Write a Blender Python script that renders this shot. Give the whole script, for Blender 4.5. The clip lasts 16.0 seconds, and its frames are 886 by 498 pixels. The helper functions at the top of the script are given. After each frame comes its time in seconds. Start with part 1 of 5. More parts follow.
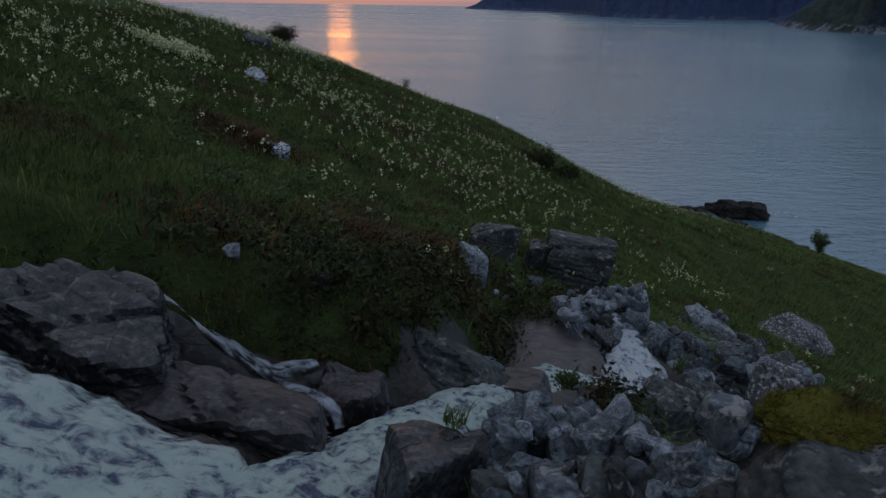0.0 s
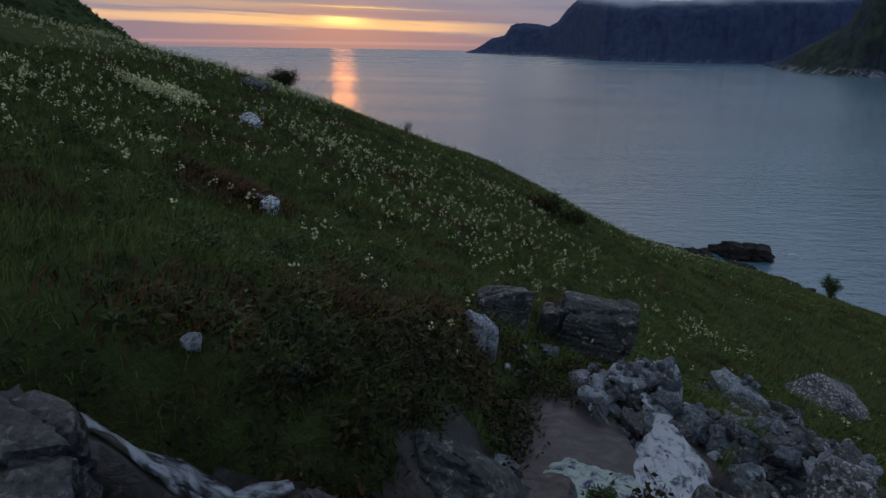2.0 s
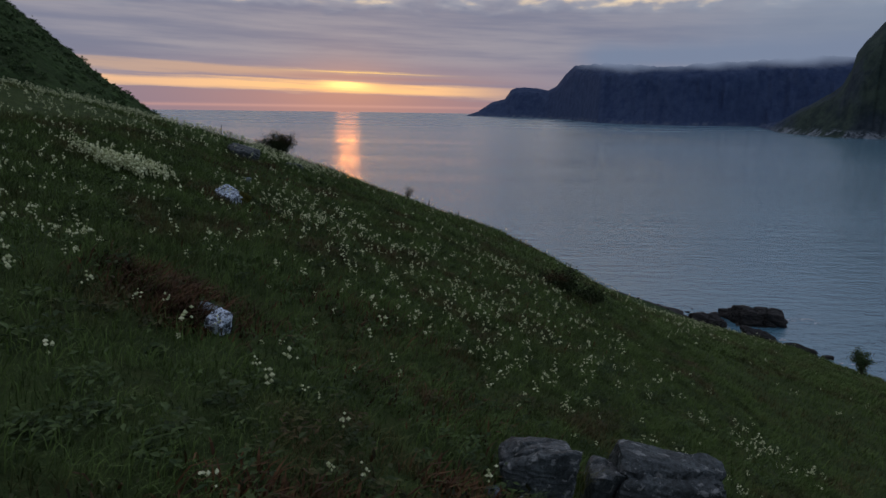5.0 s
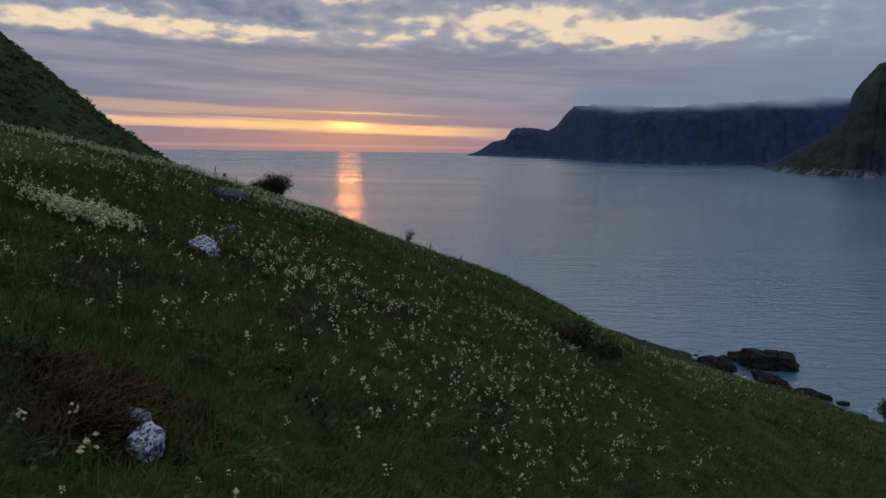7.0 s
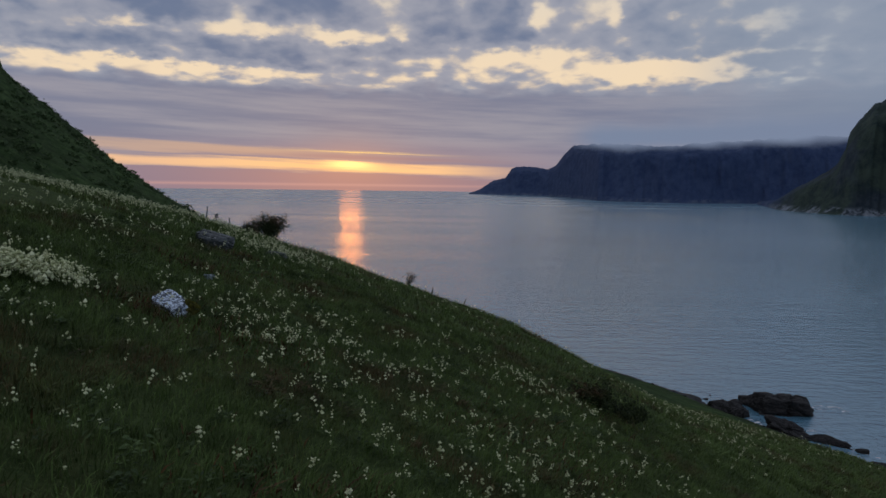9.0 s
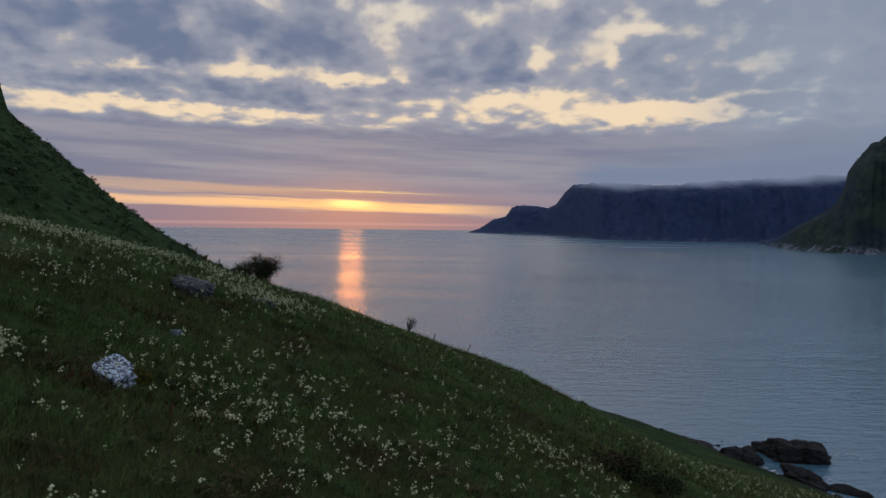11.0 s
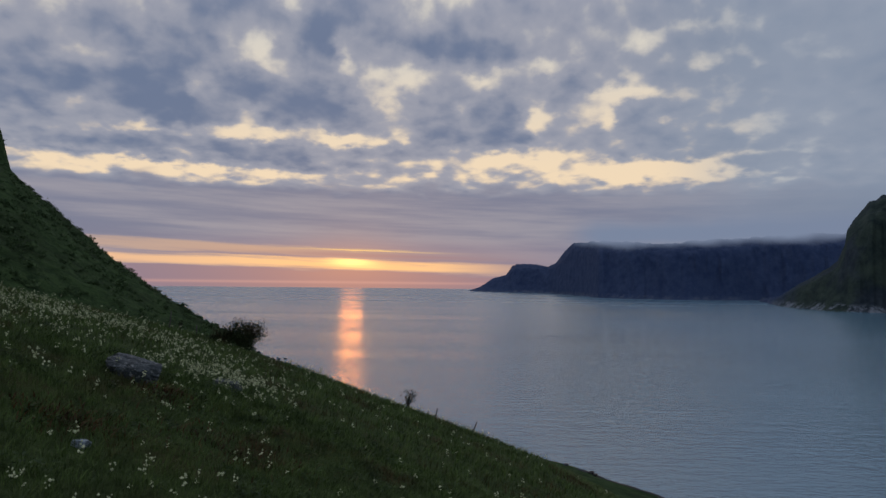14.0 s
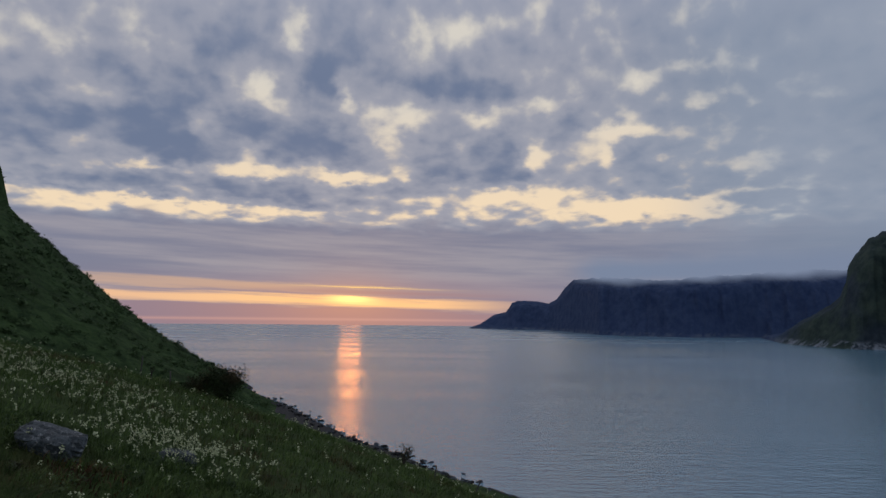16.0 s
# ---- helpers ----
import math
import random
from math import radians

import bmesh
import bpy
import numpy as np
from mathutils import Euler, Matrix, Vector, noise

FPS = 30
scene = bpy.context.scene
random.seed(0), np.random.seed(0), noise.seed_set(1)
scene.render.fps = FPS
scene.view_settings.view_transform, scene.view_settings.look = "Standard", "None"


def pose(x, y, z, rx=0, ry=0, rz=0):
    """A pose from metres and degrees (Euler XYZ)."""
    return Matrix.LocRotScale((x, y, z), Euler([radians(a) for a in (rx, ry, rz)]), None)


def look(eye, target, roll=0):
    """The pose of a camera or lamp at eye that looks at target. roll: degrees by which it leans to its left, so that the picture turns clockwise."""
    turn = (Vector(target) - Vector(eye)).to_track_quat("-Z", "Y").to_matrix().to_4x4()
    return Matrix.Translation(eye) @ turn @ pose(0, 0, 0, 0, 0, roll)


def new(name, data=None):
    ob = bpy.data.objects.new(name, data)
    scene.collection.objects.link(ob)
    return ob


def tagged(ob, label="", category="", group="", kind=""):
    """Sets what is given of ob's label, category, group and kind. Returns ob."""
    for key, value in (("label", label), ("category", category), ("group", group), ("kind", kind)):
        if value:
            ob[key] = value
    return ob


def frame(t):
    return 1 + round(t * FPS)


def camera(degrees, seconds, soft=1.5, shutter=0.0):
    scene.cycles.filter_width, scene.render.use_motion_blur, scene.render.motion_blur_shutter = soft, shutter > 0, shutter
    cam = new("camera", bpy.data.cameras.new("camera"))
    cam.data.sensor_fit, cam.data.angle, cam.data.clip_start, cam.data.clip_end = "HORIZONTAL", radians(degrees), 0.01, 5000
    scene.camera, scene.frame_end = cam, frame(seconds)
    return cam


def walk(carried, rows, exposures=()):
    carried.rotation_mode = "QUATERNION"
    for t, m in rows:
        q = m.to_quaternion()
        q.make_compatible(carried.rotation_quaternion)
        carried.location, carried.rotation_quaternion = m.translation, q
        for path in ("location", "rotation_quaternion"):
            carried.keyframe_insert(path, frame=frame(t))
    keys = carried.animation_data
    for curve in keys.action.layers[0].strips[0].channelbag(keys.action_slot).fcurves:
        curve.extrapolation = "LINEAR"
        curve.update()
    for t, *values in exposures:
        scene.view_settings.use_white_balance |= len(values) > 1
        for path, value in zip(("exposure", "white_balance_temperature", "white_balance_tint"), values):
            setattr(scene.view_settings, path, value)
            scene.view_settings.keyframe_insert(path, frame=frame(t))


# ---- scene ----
cam = camera(68.7, 16.0, 1.5)
# seconds, x, y, z, yaw, pitch, lean to the left
PATH = [
    (0.0, 0.197, 0.547, 50.186, 0.365, -21.150, 0.98),
    (0.5, 0.177, 0.818, 50.169, 0.413, -20.284, 0.97),
    (1.0, 0.157, 1.200, 50.158, 0.460, -19.408, 0.96),
    (1.5, 0.137, 1.671, 50.153, 0.506, -18.527, 0.95),
    (2.0, 0.117, 2.213, 50.152, 0.551, -17.645, 0.93),
    (2.5, 0.094, 2.812, 50.155, 0.595, -16.763, 0.92),
    (3.0, 0.070, 3.454, 50.161, 0.638, -15.884, 0.91),
    (3.5, 0.043, 4.131, 50.168, 0.679, -15.010, 0.90),
    (4.0, 0.013, 4.834, 50.178, 0.720, -14.141, 0.88),
    (4.5, -0.020, 5.559, 50.188, 0.759, -13.277, 0.87),
    (5.0, -0.056, 6.301, 50.199, 0.798, -12.420, 0.86),
    (5.5, -0.096, 7.058, 50.210, 0.834, -11.567, 0.85),
    (6.0, -0.139, 7.826, 50.221, 0.870, -10.719, 0.84),
    (6.5, -0.186, 8.605, 50.232, 0.904, -9.874, 0.82),
    (7.0, -0.236, 9.394, 50.242, 0.937, -9.032, 0.81),
    (7.5, -0.290, 10.193, 50.253, 0.968, -8.192, 0.80),
    (8.0, -0.346, 11.002, 50.263, 0.998, -7.351, 0.79),
    (8.5, -0.405, 11.822, 50.273, 1.026, -6.510, 0.77),
    (9.0, -0.466, 12.653, 50.284, 1.053, -5.667, 0.76),
    (9.5, -0.529, 13.496, 50.296, 1.078, -4.821, 0.75),
    (10.0, -0.593, 14.351, 50.309, 1.101, -3.972, 0.74),
    (10.5, -0.658, 15.219, 50.324, 1.123, -3.118, 0.73),
    (11.0, -0.723, 16.103, 50.342, 1.143, -2.261, 0.71),
    (11.5, -0.787, 17.002, 50.363, 1.161, -1.400, 0.70),
    (12.0, -0.849, 17.918, 50.388, 1.177, -0.537, 0.69),
    (12.5, -0.909, 18.855, 50.419, 1.191, 0.328, 0.68),
    (13.0, -0.965, 19.814, 50.455, 1.204, 1.192, 0.67),
    (13.5, -1.017, 20.800, 50.500, 1.214, 2.053, 0.65),
    (14.0, -1.063, 21.817, 50.553, 1.222, 2.907, 0.64),
    (14.5, -1.102, 22.871, 50.616, 1.229, 3.750, 0.63),
    (15.0, -1.133, 23.970, 50.690, 1.233, 4.577, 0.62),
    (15.5, -1.154, 25.124, 50.777, 1.235, 5.382, 0.60),
    (16.0, -1.164, 26.344, 50.879, 1.235, 6.159, 0.59),
]
walk(cam, [(t, pose(x, y, z, 90 + pitch, 0, yaw) @ pose(0, 0, 0, 0, 0, lean)) for t, x, y, z, yaw, pitch, lean in PATH])

# ---------------------------------------------------------------- world and light
SUN_AZ, SUN_EL = -9.2, 2.15          # degrees, azimuth from +y towards +x


class Net:
    """Short hand for node trees."""

    def __init__(self, tree):
        self.tree, self.nodes, self.links = tree, tree.nodes, tree.links
        self.nodes.clear()

    def add(self, kind, **settings):
        node = self.nodes.new(kind)
        for key, value in settings.items():
            setattr(node, key, value)
        return node

    def put(self, socket, value):
        if isinstance(value, bpy.types.NodeSocket):
            self.links.new(value, socket)
        elif value is not None:
            socket.default_value = value

    def math(self, op, a, b=None, c=None, clamp=False):
        node = self.add("ShaderNodeMath", operation=op, use_clamp=clamp)
        for socket, value in zip(node.inputs, (a, b, c)):
            self.put(socket, value)
        return node.outputs[0]

    def vec(self, op, a, b=None, scale=None):
        node = self.add("ShaderNodeVectorMath", operation=op)
        self.put(node.inputs[0], a)
        if b is not None:
            self.put(node.inputs[1], b)
        if scale is not None:
            self.put(node.inputs["Scale"], scale)
        return node.outputs["Value"] if op in ("LENGTH", "DOT_PRODUCT", "DISTANCE") else node.outputs[0]

    def step(self, value, lo, hi, a=0.0, b=1.0):
        node = self.add("ShaderNodeMapRange", interpolation_type="SMOOTHSTEP")
        for socket, v in zip(node.inputs, (value, lo, hi, a, b)):
            self.put(socket, v)
        return node.outputs[0]

    def mix(self, fac, a, b, blend="MIX"):
        node = self.add("ShaderNodeMix", data_type="RGBA", blend_type=blend)
        self.put(node.inputs[0], fac)
        self.put(node.inputs[6], (*a, 1) if isinstance(a, tuple) else a)
        self.put(node.inputs[7], (*b, 1) if isinstance(b, tuple) else b)
        return node.outputs[2]

    def noise(self, vector, scale, detail=4.0, rough=0.55, distortion=0.0, lac=2.0):
        node = self.add("ShaderNodeTexNoise")
        self.put(node.inputs["Vector"], vector)
        for key, v in (("Scale", scale), ("Detail", detail), ("Roughness", rough), ("Distortion", distortion), ("Lacunarity", lac)):
            self.put(node.inputs[key], v)
        return node.outputs["Fac"]

    def voronoi(self, vector, scale, feature="F1"):
        node = self.add("ShaderNodeTexVoronoi", feature=feature)
        self.put(node.inputs["Vector"], vector)
        self.put(node.inputs["Scale"], scale)
        return node.outputs["Distance"]

    def xyz(self, x, y, z):
        node = self.add("ShaderNodeCombineXYZ")
        for socket, v in zip(node.inputs, (x, y, z)):
            self.put(socket, v)
        return node.outputs[0]

    def bell(self, value, centre, width):
        """A bell of height 1 at centre."""
        d = self.math("DIVIDE", self.math("SUBTRACT", value, centre), width)
        return self.math("EXPONENT", self.math("MULTIPLY", self.math("MULTIPLY", d, d), -1.0))


# the cloud deck over the bay: azimuth, height, half widths in degrees; dark cloudlets, light gaps, thin veils
BANKS = ((-34.8, 16.8, 5.5, 2.25), (-34.2, 13.4, 5.5, 1.40), (-27.8, 17.8, 3.5, 2.75), (-25.1, 15.3, 4.2, 2.00), (-23.3, 13.9, 3.5, 1.25), (-22.5, 19.9, 2.2, 2.25), (-18.8, 23.3, 4.0, 1.75), (-9.9, 23.4, 3.5, 3.25),
         (-12.8, 21.1, 3.0, 2.00), (-19.4, 16.9, 2.0, 1.75), (-15.6, 15.6, 4.5, 2.00), (-10.6, 15.1, 4.0, 1.75), (-2.1, 21.4, 3.5, 2.25), (2.5, 20.5, 4.0, 1.10), (-1.0, 15.2, 3.0, 2.50), (4.1, 15.9, 2.2, 2.00),
         (10.1, 17.3, 3.2, 1.40), (15.8, 13.8, 3.0, 1.50), (-26.4, 11.4, 2.8, 1.00), (-18.7, 11.3, 3.8, 1.00), (-13.2, 11.4, 2.5, 1.20), (-32.1, 10.8, 3.5, 0.65), (3.6, 13.1, 3.8, 0.80), (-6.0, 11.9, 2.2, 0.50))
GAPS = ((-30.2, 17.4, 2.2, 0.90), (-22.1, 16.1, 1.0, 1.50), (-17.4, 20.0, 2.5, 1.60), (-14.9, 24.3, 1.4, 1.75), (-3.5, 23.9, 2.1, 1.60), (-5.7, 18.2, 3.0, 1.60), (-10.3, 19.9, 0.8, 1.50), (-6.1, 15.6, 1.6, 1.10),
        (-18.8, 14.6, 1.6, 1.00), (-30.4, 13.8, 2.2, 0.65), (-30.5, 9.9, 7.0, 0.72), (-26.7, 12.6, 4.5, 0.45), (-15.9, 12.9, 6.0, 0.65), (-20.4, 9.6, 7.5, 0.46), (-8.6, 12.7, 3.0, 0.65), (2.5, 17.9, 2.1, 1.00),
        (0.3, 15.7, 1.0, 1.00), (6.8, 14.9, 1.2, 1.60), (7.9, 18.9, 1.6, 0.90), (14.0, 16.5, 3.0, 0.75), (13.2, 14.4, 1.0, 1.20), (3.6, 11.2, 5.0, 0.75), (11.9, 10.1, 5.5, 0.80), (19.1, 9.8, 4.5, 0.85))
VEILS = ((24.2, 13.2, 3.8, 0.80), (15.5, 20.1, 1.1, 0.70), (22.3, 18.7, 3.0, 0.60), (-25.1, 21.5, 3.5, 0.80), (-34.7, 21.1, 3.0, 2.00), (25.4, 11.1, 3.0, 0.40), (21.5, 21.4, 3.0, 0.70), (1.0, 25.1, 3.0, 1.50), (18.6, 14.1, 1.4, 0.5))


def build_sky():
    world = bpy.data.worlds.new("evening_sky")
    world.use_nodes = True
    scene.world = world
    n = Net(world.node_tree)
    way = n.vec("NORMALIZE", n.add("ShaderNodeTexCoord").outputs["Generated"])
    part = n.add("ShaderNodeSeparateXYZ")
    n.put(part.inputs[0], way)
    x, y, z = part.outputs
    az = n.math("MULTIPLY", n.math("ARCTAN2", x, y), 57.2958)
    el = n.math("MULTIPLY", n.math("ARCSINE", z), 57.2958)
    el = n.math("ADD", el, 0.55)        # seen from a height, the sea's edge lies below the level
    # broken cloud deck: cloudlets that grow flatter and smaller towards the horizon
    deck = n.xyz(n.math("MULTIPLY", az, 0.155), n.math("MULTIPLY", n.math("LOGARITHM", n.math("ADD", n.math("MAXIMUM", el, 0.0), 1.0), 2.71828), 4.0), 0.0)
    fine = n.noise(deck, 1.9, 4.0, 0.45, 0.15)
    broad = n.noise(deck, 0.5, 3.0, 0.5)
    warp = n.noise(n.vec("ADD", deck, (7.3, 2.1, 0.0)), 1.5, 5.0, 0.55)
    sway = n.noise(n.vec("ADD", deck, (1.3, 8.1, 4.0)), 1.5, 5.0, 0.55)
    frill = n.noise(n.vec("ADD", deck, (5.1, 3.3, 2.0)), 4.5, 3.0, 0.45)
    wisp = n.noise(n.vec("ADD", deck, (2.2, 9.4, 6.0)), 4.5, 3.0, 0.45)
    bend = n.math("MULTIPLY_ADD", n.math("SUBTRACT", frill, 0.5), 1.7, n.math("MULTIPLY", n.math("SUBTRACT", warp, 0.5), 3.4))
    heave = n.math("MULTIPLY_ADD", n.math("SUBTRACT", wisp, 0.5), 1.3, n.math("MULTIPLY", n.math("SUBTRACT", sway, 0.5), 1.9))
    at = n.xyz(n.math("ADD", az, bend), n.math("ADD", el, heave), 0.0)
    open_sky = n.math("ADD", n.math("MULTIPLY", n.math("SUBTRACT", fine, 0.44), 0.55), n.math("MULTIPLY", n.math("SUBTRACT", broad, 0.5), 0.20))
    for rows, weight in ((GAPS, 0.40), (BANKS, -0.34), (VEILS, 0.17)):
        for a0, e0, wa, we in rows:
            reach_to = n.add("ShaderNodeVectorMath", operation="MULTIPLY_ADD")
            n.put(reach_to.inputs[0], at)
            n.put(reach_to.inputs[1], (1 / (1.12 * wa), 1 / (1.12 * we), 0.0))
            n.put(reach_to.inputs[2], (-a0 / (1.12 * wa), -e0 / (1.12 * we), 0.0))
            spot = n.math("POWER", 0.3679, n.vec("DOT_PRODUCT", reach_to.outputs[0], reach_to.outputs[0]))
            open_sky = n.math("MULTIPLY_ADD", spot, weight, open_sky)
    drift = n.vec("SCALE", n.xyz(n.math("SUBTRACT", warp, 0.5), n.math("SUBTRACT", sway, 0.5), 0.0), scale=0.8)
    puff = n.add("ShaderNodeTexVoronoi", feature="SMOOTH_F1", voronoi_dimensions="2D")
    n.put(puff.inputs["Vector"], n.vec("ADD", deck, drift))
    n.put(puff.inputs["Scale"], 2.2)
    n.put(puff.inputs["Smoothness"], 0.35)
    open_sky = n.math("ADD", open_sky, n.math("MULTIPLY", n.math("SUBTRACT", puff.outputs["Distance"], 0.42), 0.34))
    curd = n.noise(n.vec("ADD", deck, (3.7, 5.2, 1.0)), 3.8, 3.0, 0.42, 0.2)
    open_sky = n.math("ADD", open_sky, n.math("MULTIPLY", n.math("SUBTRACT", curd, 0.50), n.step(el, 14.0, 9.0, 0.50, 0.95)))
    left = n.step(az, 28.0, 12.0)
    open_sky = n.math("ADD", open_sky, n.math("MULTIPLY", n.math("MULTIPLY", n.bell(el, 14.5, 6.5), left), 0.03))
    open_sky = n.math("SUBTRACT", open_sky, n.step(el, 8.9, 7.4, 0.0, 0.6))
    open_sky = n.math("SUBTRACT", open_sky, n.step(az, 22.0, 32.0, 0.0, 0.12))
    gap = n.math("MULTIPLY", n.step(open_sky, 0.02, 0.42), 0.95)
    thin = n.step(open_sky, -0.55, 0.12)
    cloud = n.mix(thin, (0.142, 0.185, 0.290), (0.325, 0.338, 0.405))
    cloud = n.mix(n.step(az, 8.0, 26.0, 0.0, 0.75), cloud, n.mix(n.step(broad, 0.3, 0.7), (0.205, 0.260, 0.355), (0.275, 0.325, 0.415)))
    over = n.step(el, 20.0, 32.0)
    cloud = n.mix(n.math("MULTIPLY", over, 0.5), cloud, (0.31, 0.345, 0.45))
    bright = n.mix(n.step(el, 9.0, 22.0), (0.90, 0.71, 0.49), (0.68, 0.64, 0.57))
    bright = n.mix(n.step(az, 16.0, 28.0), bright, (0.45, 0.47, 0.50))
    sky = n.mix(gap, cloud, bright)
    # the stratus bank over the horizon and the lit slot under it
    tilt = n.math("ADD", el, n.math("MULTIPLY", n.math("SUBTRACT", az, SUN_AZ), 0.022))
    ripple = n.noise(n.xyz(n.math("MULTIPLY", az, 0.055), n.math("MULTIPLY", tilt, 0.75), 1.7), 1.0, 6.0, 0.58)
    thread = n.noise(n.xyz(n.math("MULTIPLY", az, 0.10), n.math("MULTIPLY", tilt, 2.4), 4.2), 1.0, 6.0, 0.6)
    bank = n.mix(n.step(ripple, 0.32, 0.68), (0.190, 0.207, 0.295), (0.305, 0.297, 0.355))
    bank = n.mix(n.math("MULTIPLY", n.step(el, 5.0, 2.5), n.bell(az, SUN_AZ, 20.0)), bank, (0.25, 0.205, 0.275))
    edge = n.math("ADD", el, n.math("MULTIPLY", n.math("SUBTRACT", fine, 0.5), 3.0))
    sky = n.mix(n.math("MULTIPLY", n.step(edge, 9.4, 7.6), n.step(az, 40.0, 4.0)), sky, bank)
    height = n.math("ADD", tilt, n.math("MULTIPLY", n.math("SUBTRACT", thread, 0.5), 1.25))
    reach = n.math("MULTIPLY", n.step(az, 11.0, -4.0), n.step(az, -75.0, -40.0))
    near = n.bell(az, SUN_AZ, 13.0)
    slot = n.math("MULTIPLY", n.math("MULTIPLY", n.step(height, 1.2, 1.85), n.step(height, 2.65, 2.05)), reach)
    upper = n.math("MULTIPLY", n.math("MULTIPLY", n.step(height, 2.5, 2.95), n.step(height, 3.65, 3.1)), n.math("MULTIPLY", n.step(az, -8.0, -18.0, 0.12, 0.7), reach))
    streak = n.math("MULTIPLY", n.bell(height, 3.28, 0.13), n.bell(az, -8.0, 4.5))
    warm = n.mix(near, (0.82, 0.50, 0.31), (1.05, 0.62, 0.27))
    sky = n.mix(n.math("MULTIPLY", upper, 0.8), sky, n.mix(near, (0.66, 0.43, 0.29), (0.82, 0.48, 0.25)))
    sky = n.mix(n.math("MULTIPLY", slot, 0.95), sky, warm)
    sky = n.mix(streak, sky, (1.05, 0.72, 0.26))
    rake = n.math("ADD", tilt, n.math("MULTIPLY", n.math("SUBTRACT", thread, 0.5), 0.5))
    line = n.math("MULTIPLY", n.bell(rake, 2.86, 0.11), n.math("MULTIPLY", n.bell(az, -6.5, 9.0), 0.75))
    sky = n.mix(line, sky, (0.30, 0.20, 0.24))
    haze = n.mix(near, (0.25, 0.205, 0.27), (0.37, 0.225, 0.23))
    sky = n.mix(n.math("MULTIPLY", n.step(height, 1.5, 1.2), n.step(az, 36.0, 8.0)), sky, haze)
    sky = n.mix(n.math("MULTIPLY", n.bell(el, 0.42, 0.12), n.math("MULTIPLY", reach, 0.55)), sky, (0.58, 0.33, 0.30))
    glow = n.math("MULTIPLY", n.bell(az, SUN_AZ, 4.5), n.bell(el, 2.4, 2.2))
    sky = n.mix(n.math("MULTIPLY", glow, 0.20), sky, (0.85, 0.38, 0.18))
    core = n.math("MULTIPLY", n.bell(az, SUN_AZ, 1.9), n.bell(height, SUN_EL + 0.02, 0.34))
    sky = n.mix(core, sky, (1.9, 1.12, 0.38))
    air = n.add("ShaderNodeTexSky", sky_type="NISHITA", sun_disc=False, sun_elevation=radians(SUN_EL), sun_rotation=radians(SUN_AZ))
    sky = n.mix(0.003, sky, air.outputs[0])
    back = n.add("ShaderNodeBackground")
    n.put(back.inputs["Color"], sky)
    n.put(back.inputs["Strength"], 1.0)
    n.links.new(back.outputs[0], n.add("ShaderNodeOutputWorld").inputs["Surface"])


build_sky()
sun_data = bpy.data.lights.new("sun", "SUN")
sun_data.energy, sun_data.angle, sun_data.color = 0.0085, radians(2.0), (1.0, 0.30, 0.05)
sun = new("sun", sun_data)
sun.matrix_world = look((0, 0, 0), (-math.sin(radians(SUN_AZ)), -math.cos(radians(SUN_AZ)), -math.tan(radians(SUN_EL))))
scene.view_settings.exposure = 0.0


# ---------------------------------------------------------------- materials
def material(name):
    m = bpy.data.materials.new(name)
    m.use_nodes = True
    n = Net(m.node_tree)
    n.shader = n.add("ShaderNodeBsdfPrincipled")
    n.out = n.add("ShaderNodeOutputMaterial")
    n.links.new(n.shader.outputs[0], n.out.inputs["Surface"])
    n.place = n.add("ShaderNodeNewGeometry").outputs["Position"]
    return m, n


def finish(n, colour, rough=0.9, height=None, strength=0.5, depth=0.05, specular=0.3):
    n.put(n.shader.inputs["Base Color"], (*colour, 1) if isinstance(colour, tuple) else colour)
    n.put(n.shader.inputs["Roughness"], rough)
    n.put(n.shader.inputs["Specular IOR Level"], specular)
    if height is not None:
        bump = n.add("ShaderNodeBump")
        n.put(bump.inputs["Height"], height)
        n.put(bump.inputs["Strength"], strength)
        n.put(bump.inputs["Distance"], depth)
        n.links.new(bump.outputs[0], n.shader.inputs["Normal"])


def turf_material():
    m, n = material("turf")
    big = n.noise(n.place, 0.22, 4.0, 0.6)
    mid = n.noise(n.place, 1.6, 5.0, 0.65)
    fine = n.noise(n.place, 14.0, 4.0, 0.7)
    colour = n.mix(n.step(mid, 0.3, 0.72), (0.030, 0.050, 0.017), (0.075, 0.110, 0.036))
    colour = n.mix(n.math("MULTIPLY", n.step(big, 0.55, 0.72), 0.6), colour, (0.075, 0.048, 0.022))
    colour = n.mix(n.step(fine, 0.35, 0.7), colour, n.mix(0.5, colour, (0.085, 0.105, 0.035)))
    finish(n, colour, 0.95, n.math("ADD", mid, n.math("MULTIPLY", fine, 0.35)), 0.9, 0.25, 0.1)
    return m


def bracken_material():
    m, n = material("bracken")
    big = n.noise(n.vec("MULTIPLY", n.place, (1.0, 1.0, 1.6)), 0.022, 5.0, 0.6)
    clump = n.noise(n.place, 0.16, 6.0, 0.68)
    fine = n.noise(n.place, 0.7, 4.0, 0.7)
    colour = n.mix(n.step(clump, 0.3, 0.7), (0.026, 0.048, 0.019), (0.074, 0.120, 0.044))
    colour = n.mix(n.math("MULTIPLY", n.step(big, 0.48, 0.66), 0.65), colour, (0.030, 0.042, 0.020))
    colour = n.mix(n.math("MULTIPLY", n.step(fine, 0.5, 0.72), 0.5), colour, (0.096, 0.130, 0.048))
    finish(n, colour, 0.95, n.math("ADD", clump, n.math("MULTIPLY", fine, 0.4)), 1.0, 3.0, 0.05)
    return m


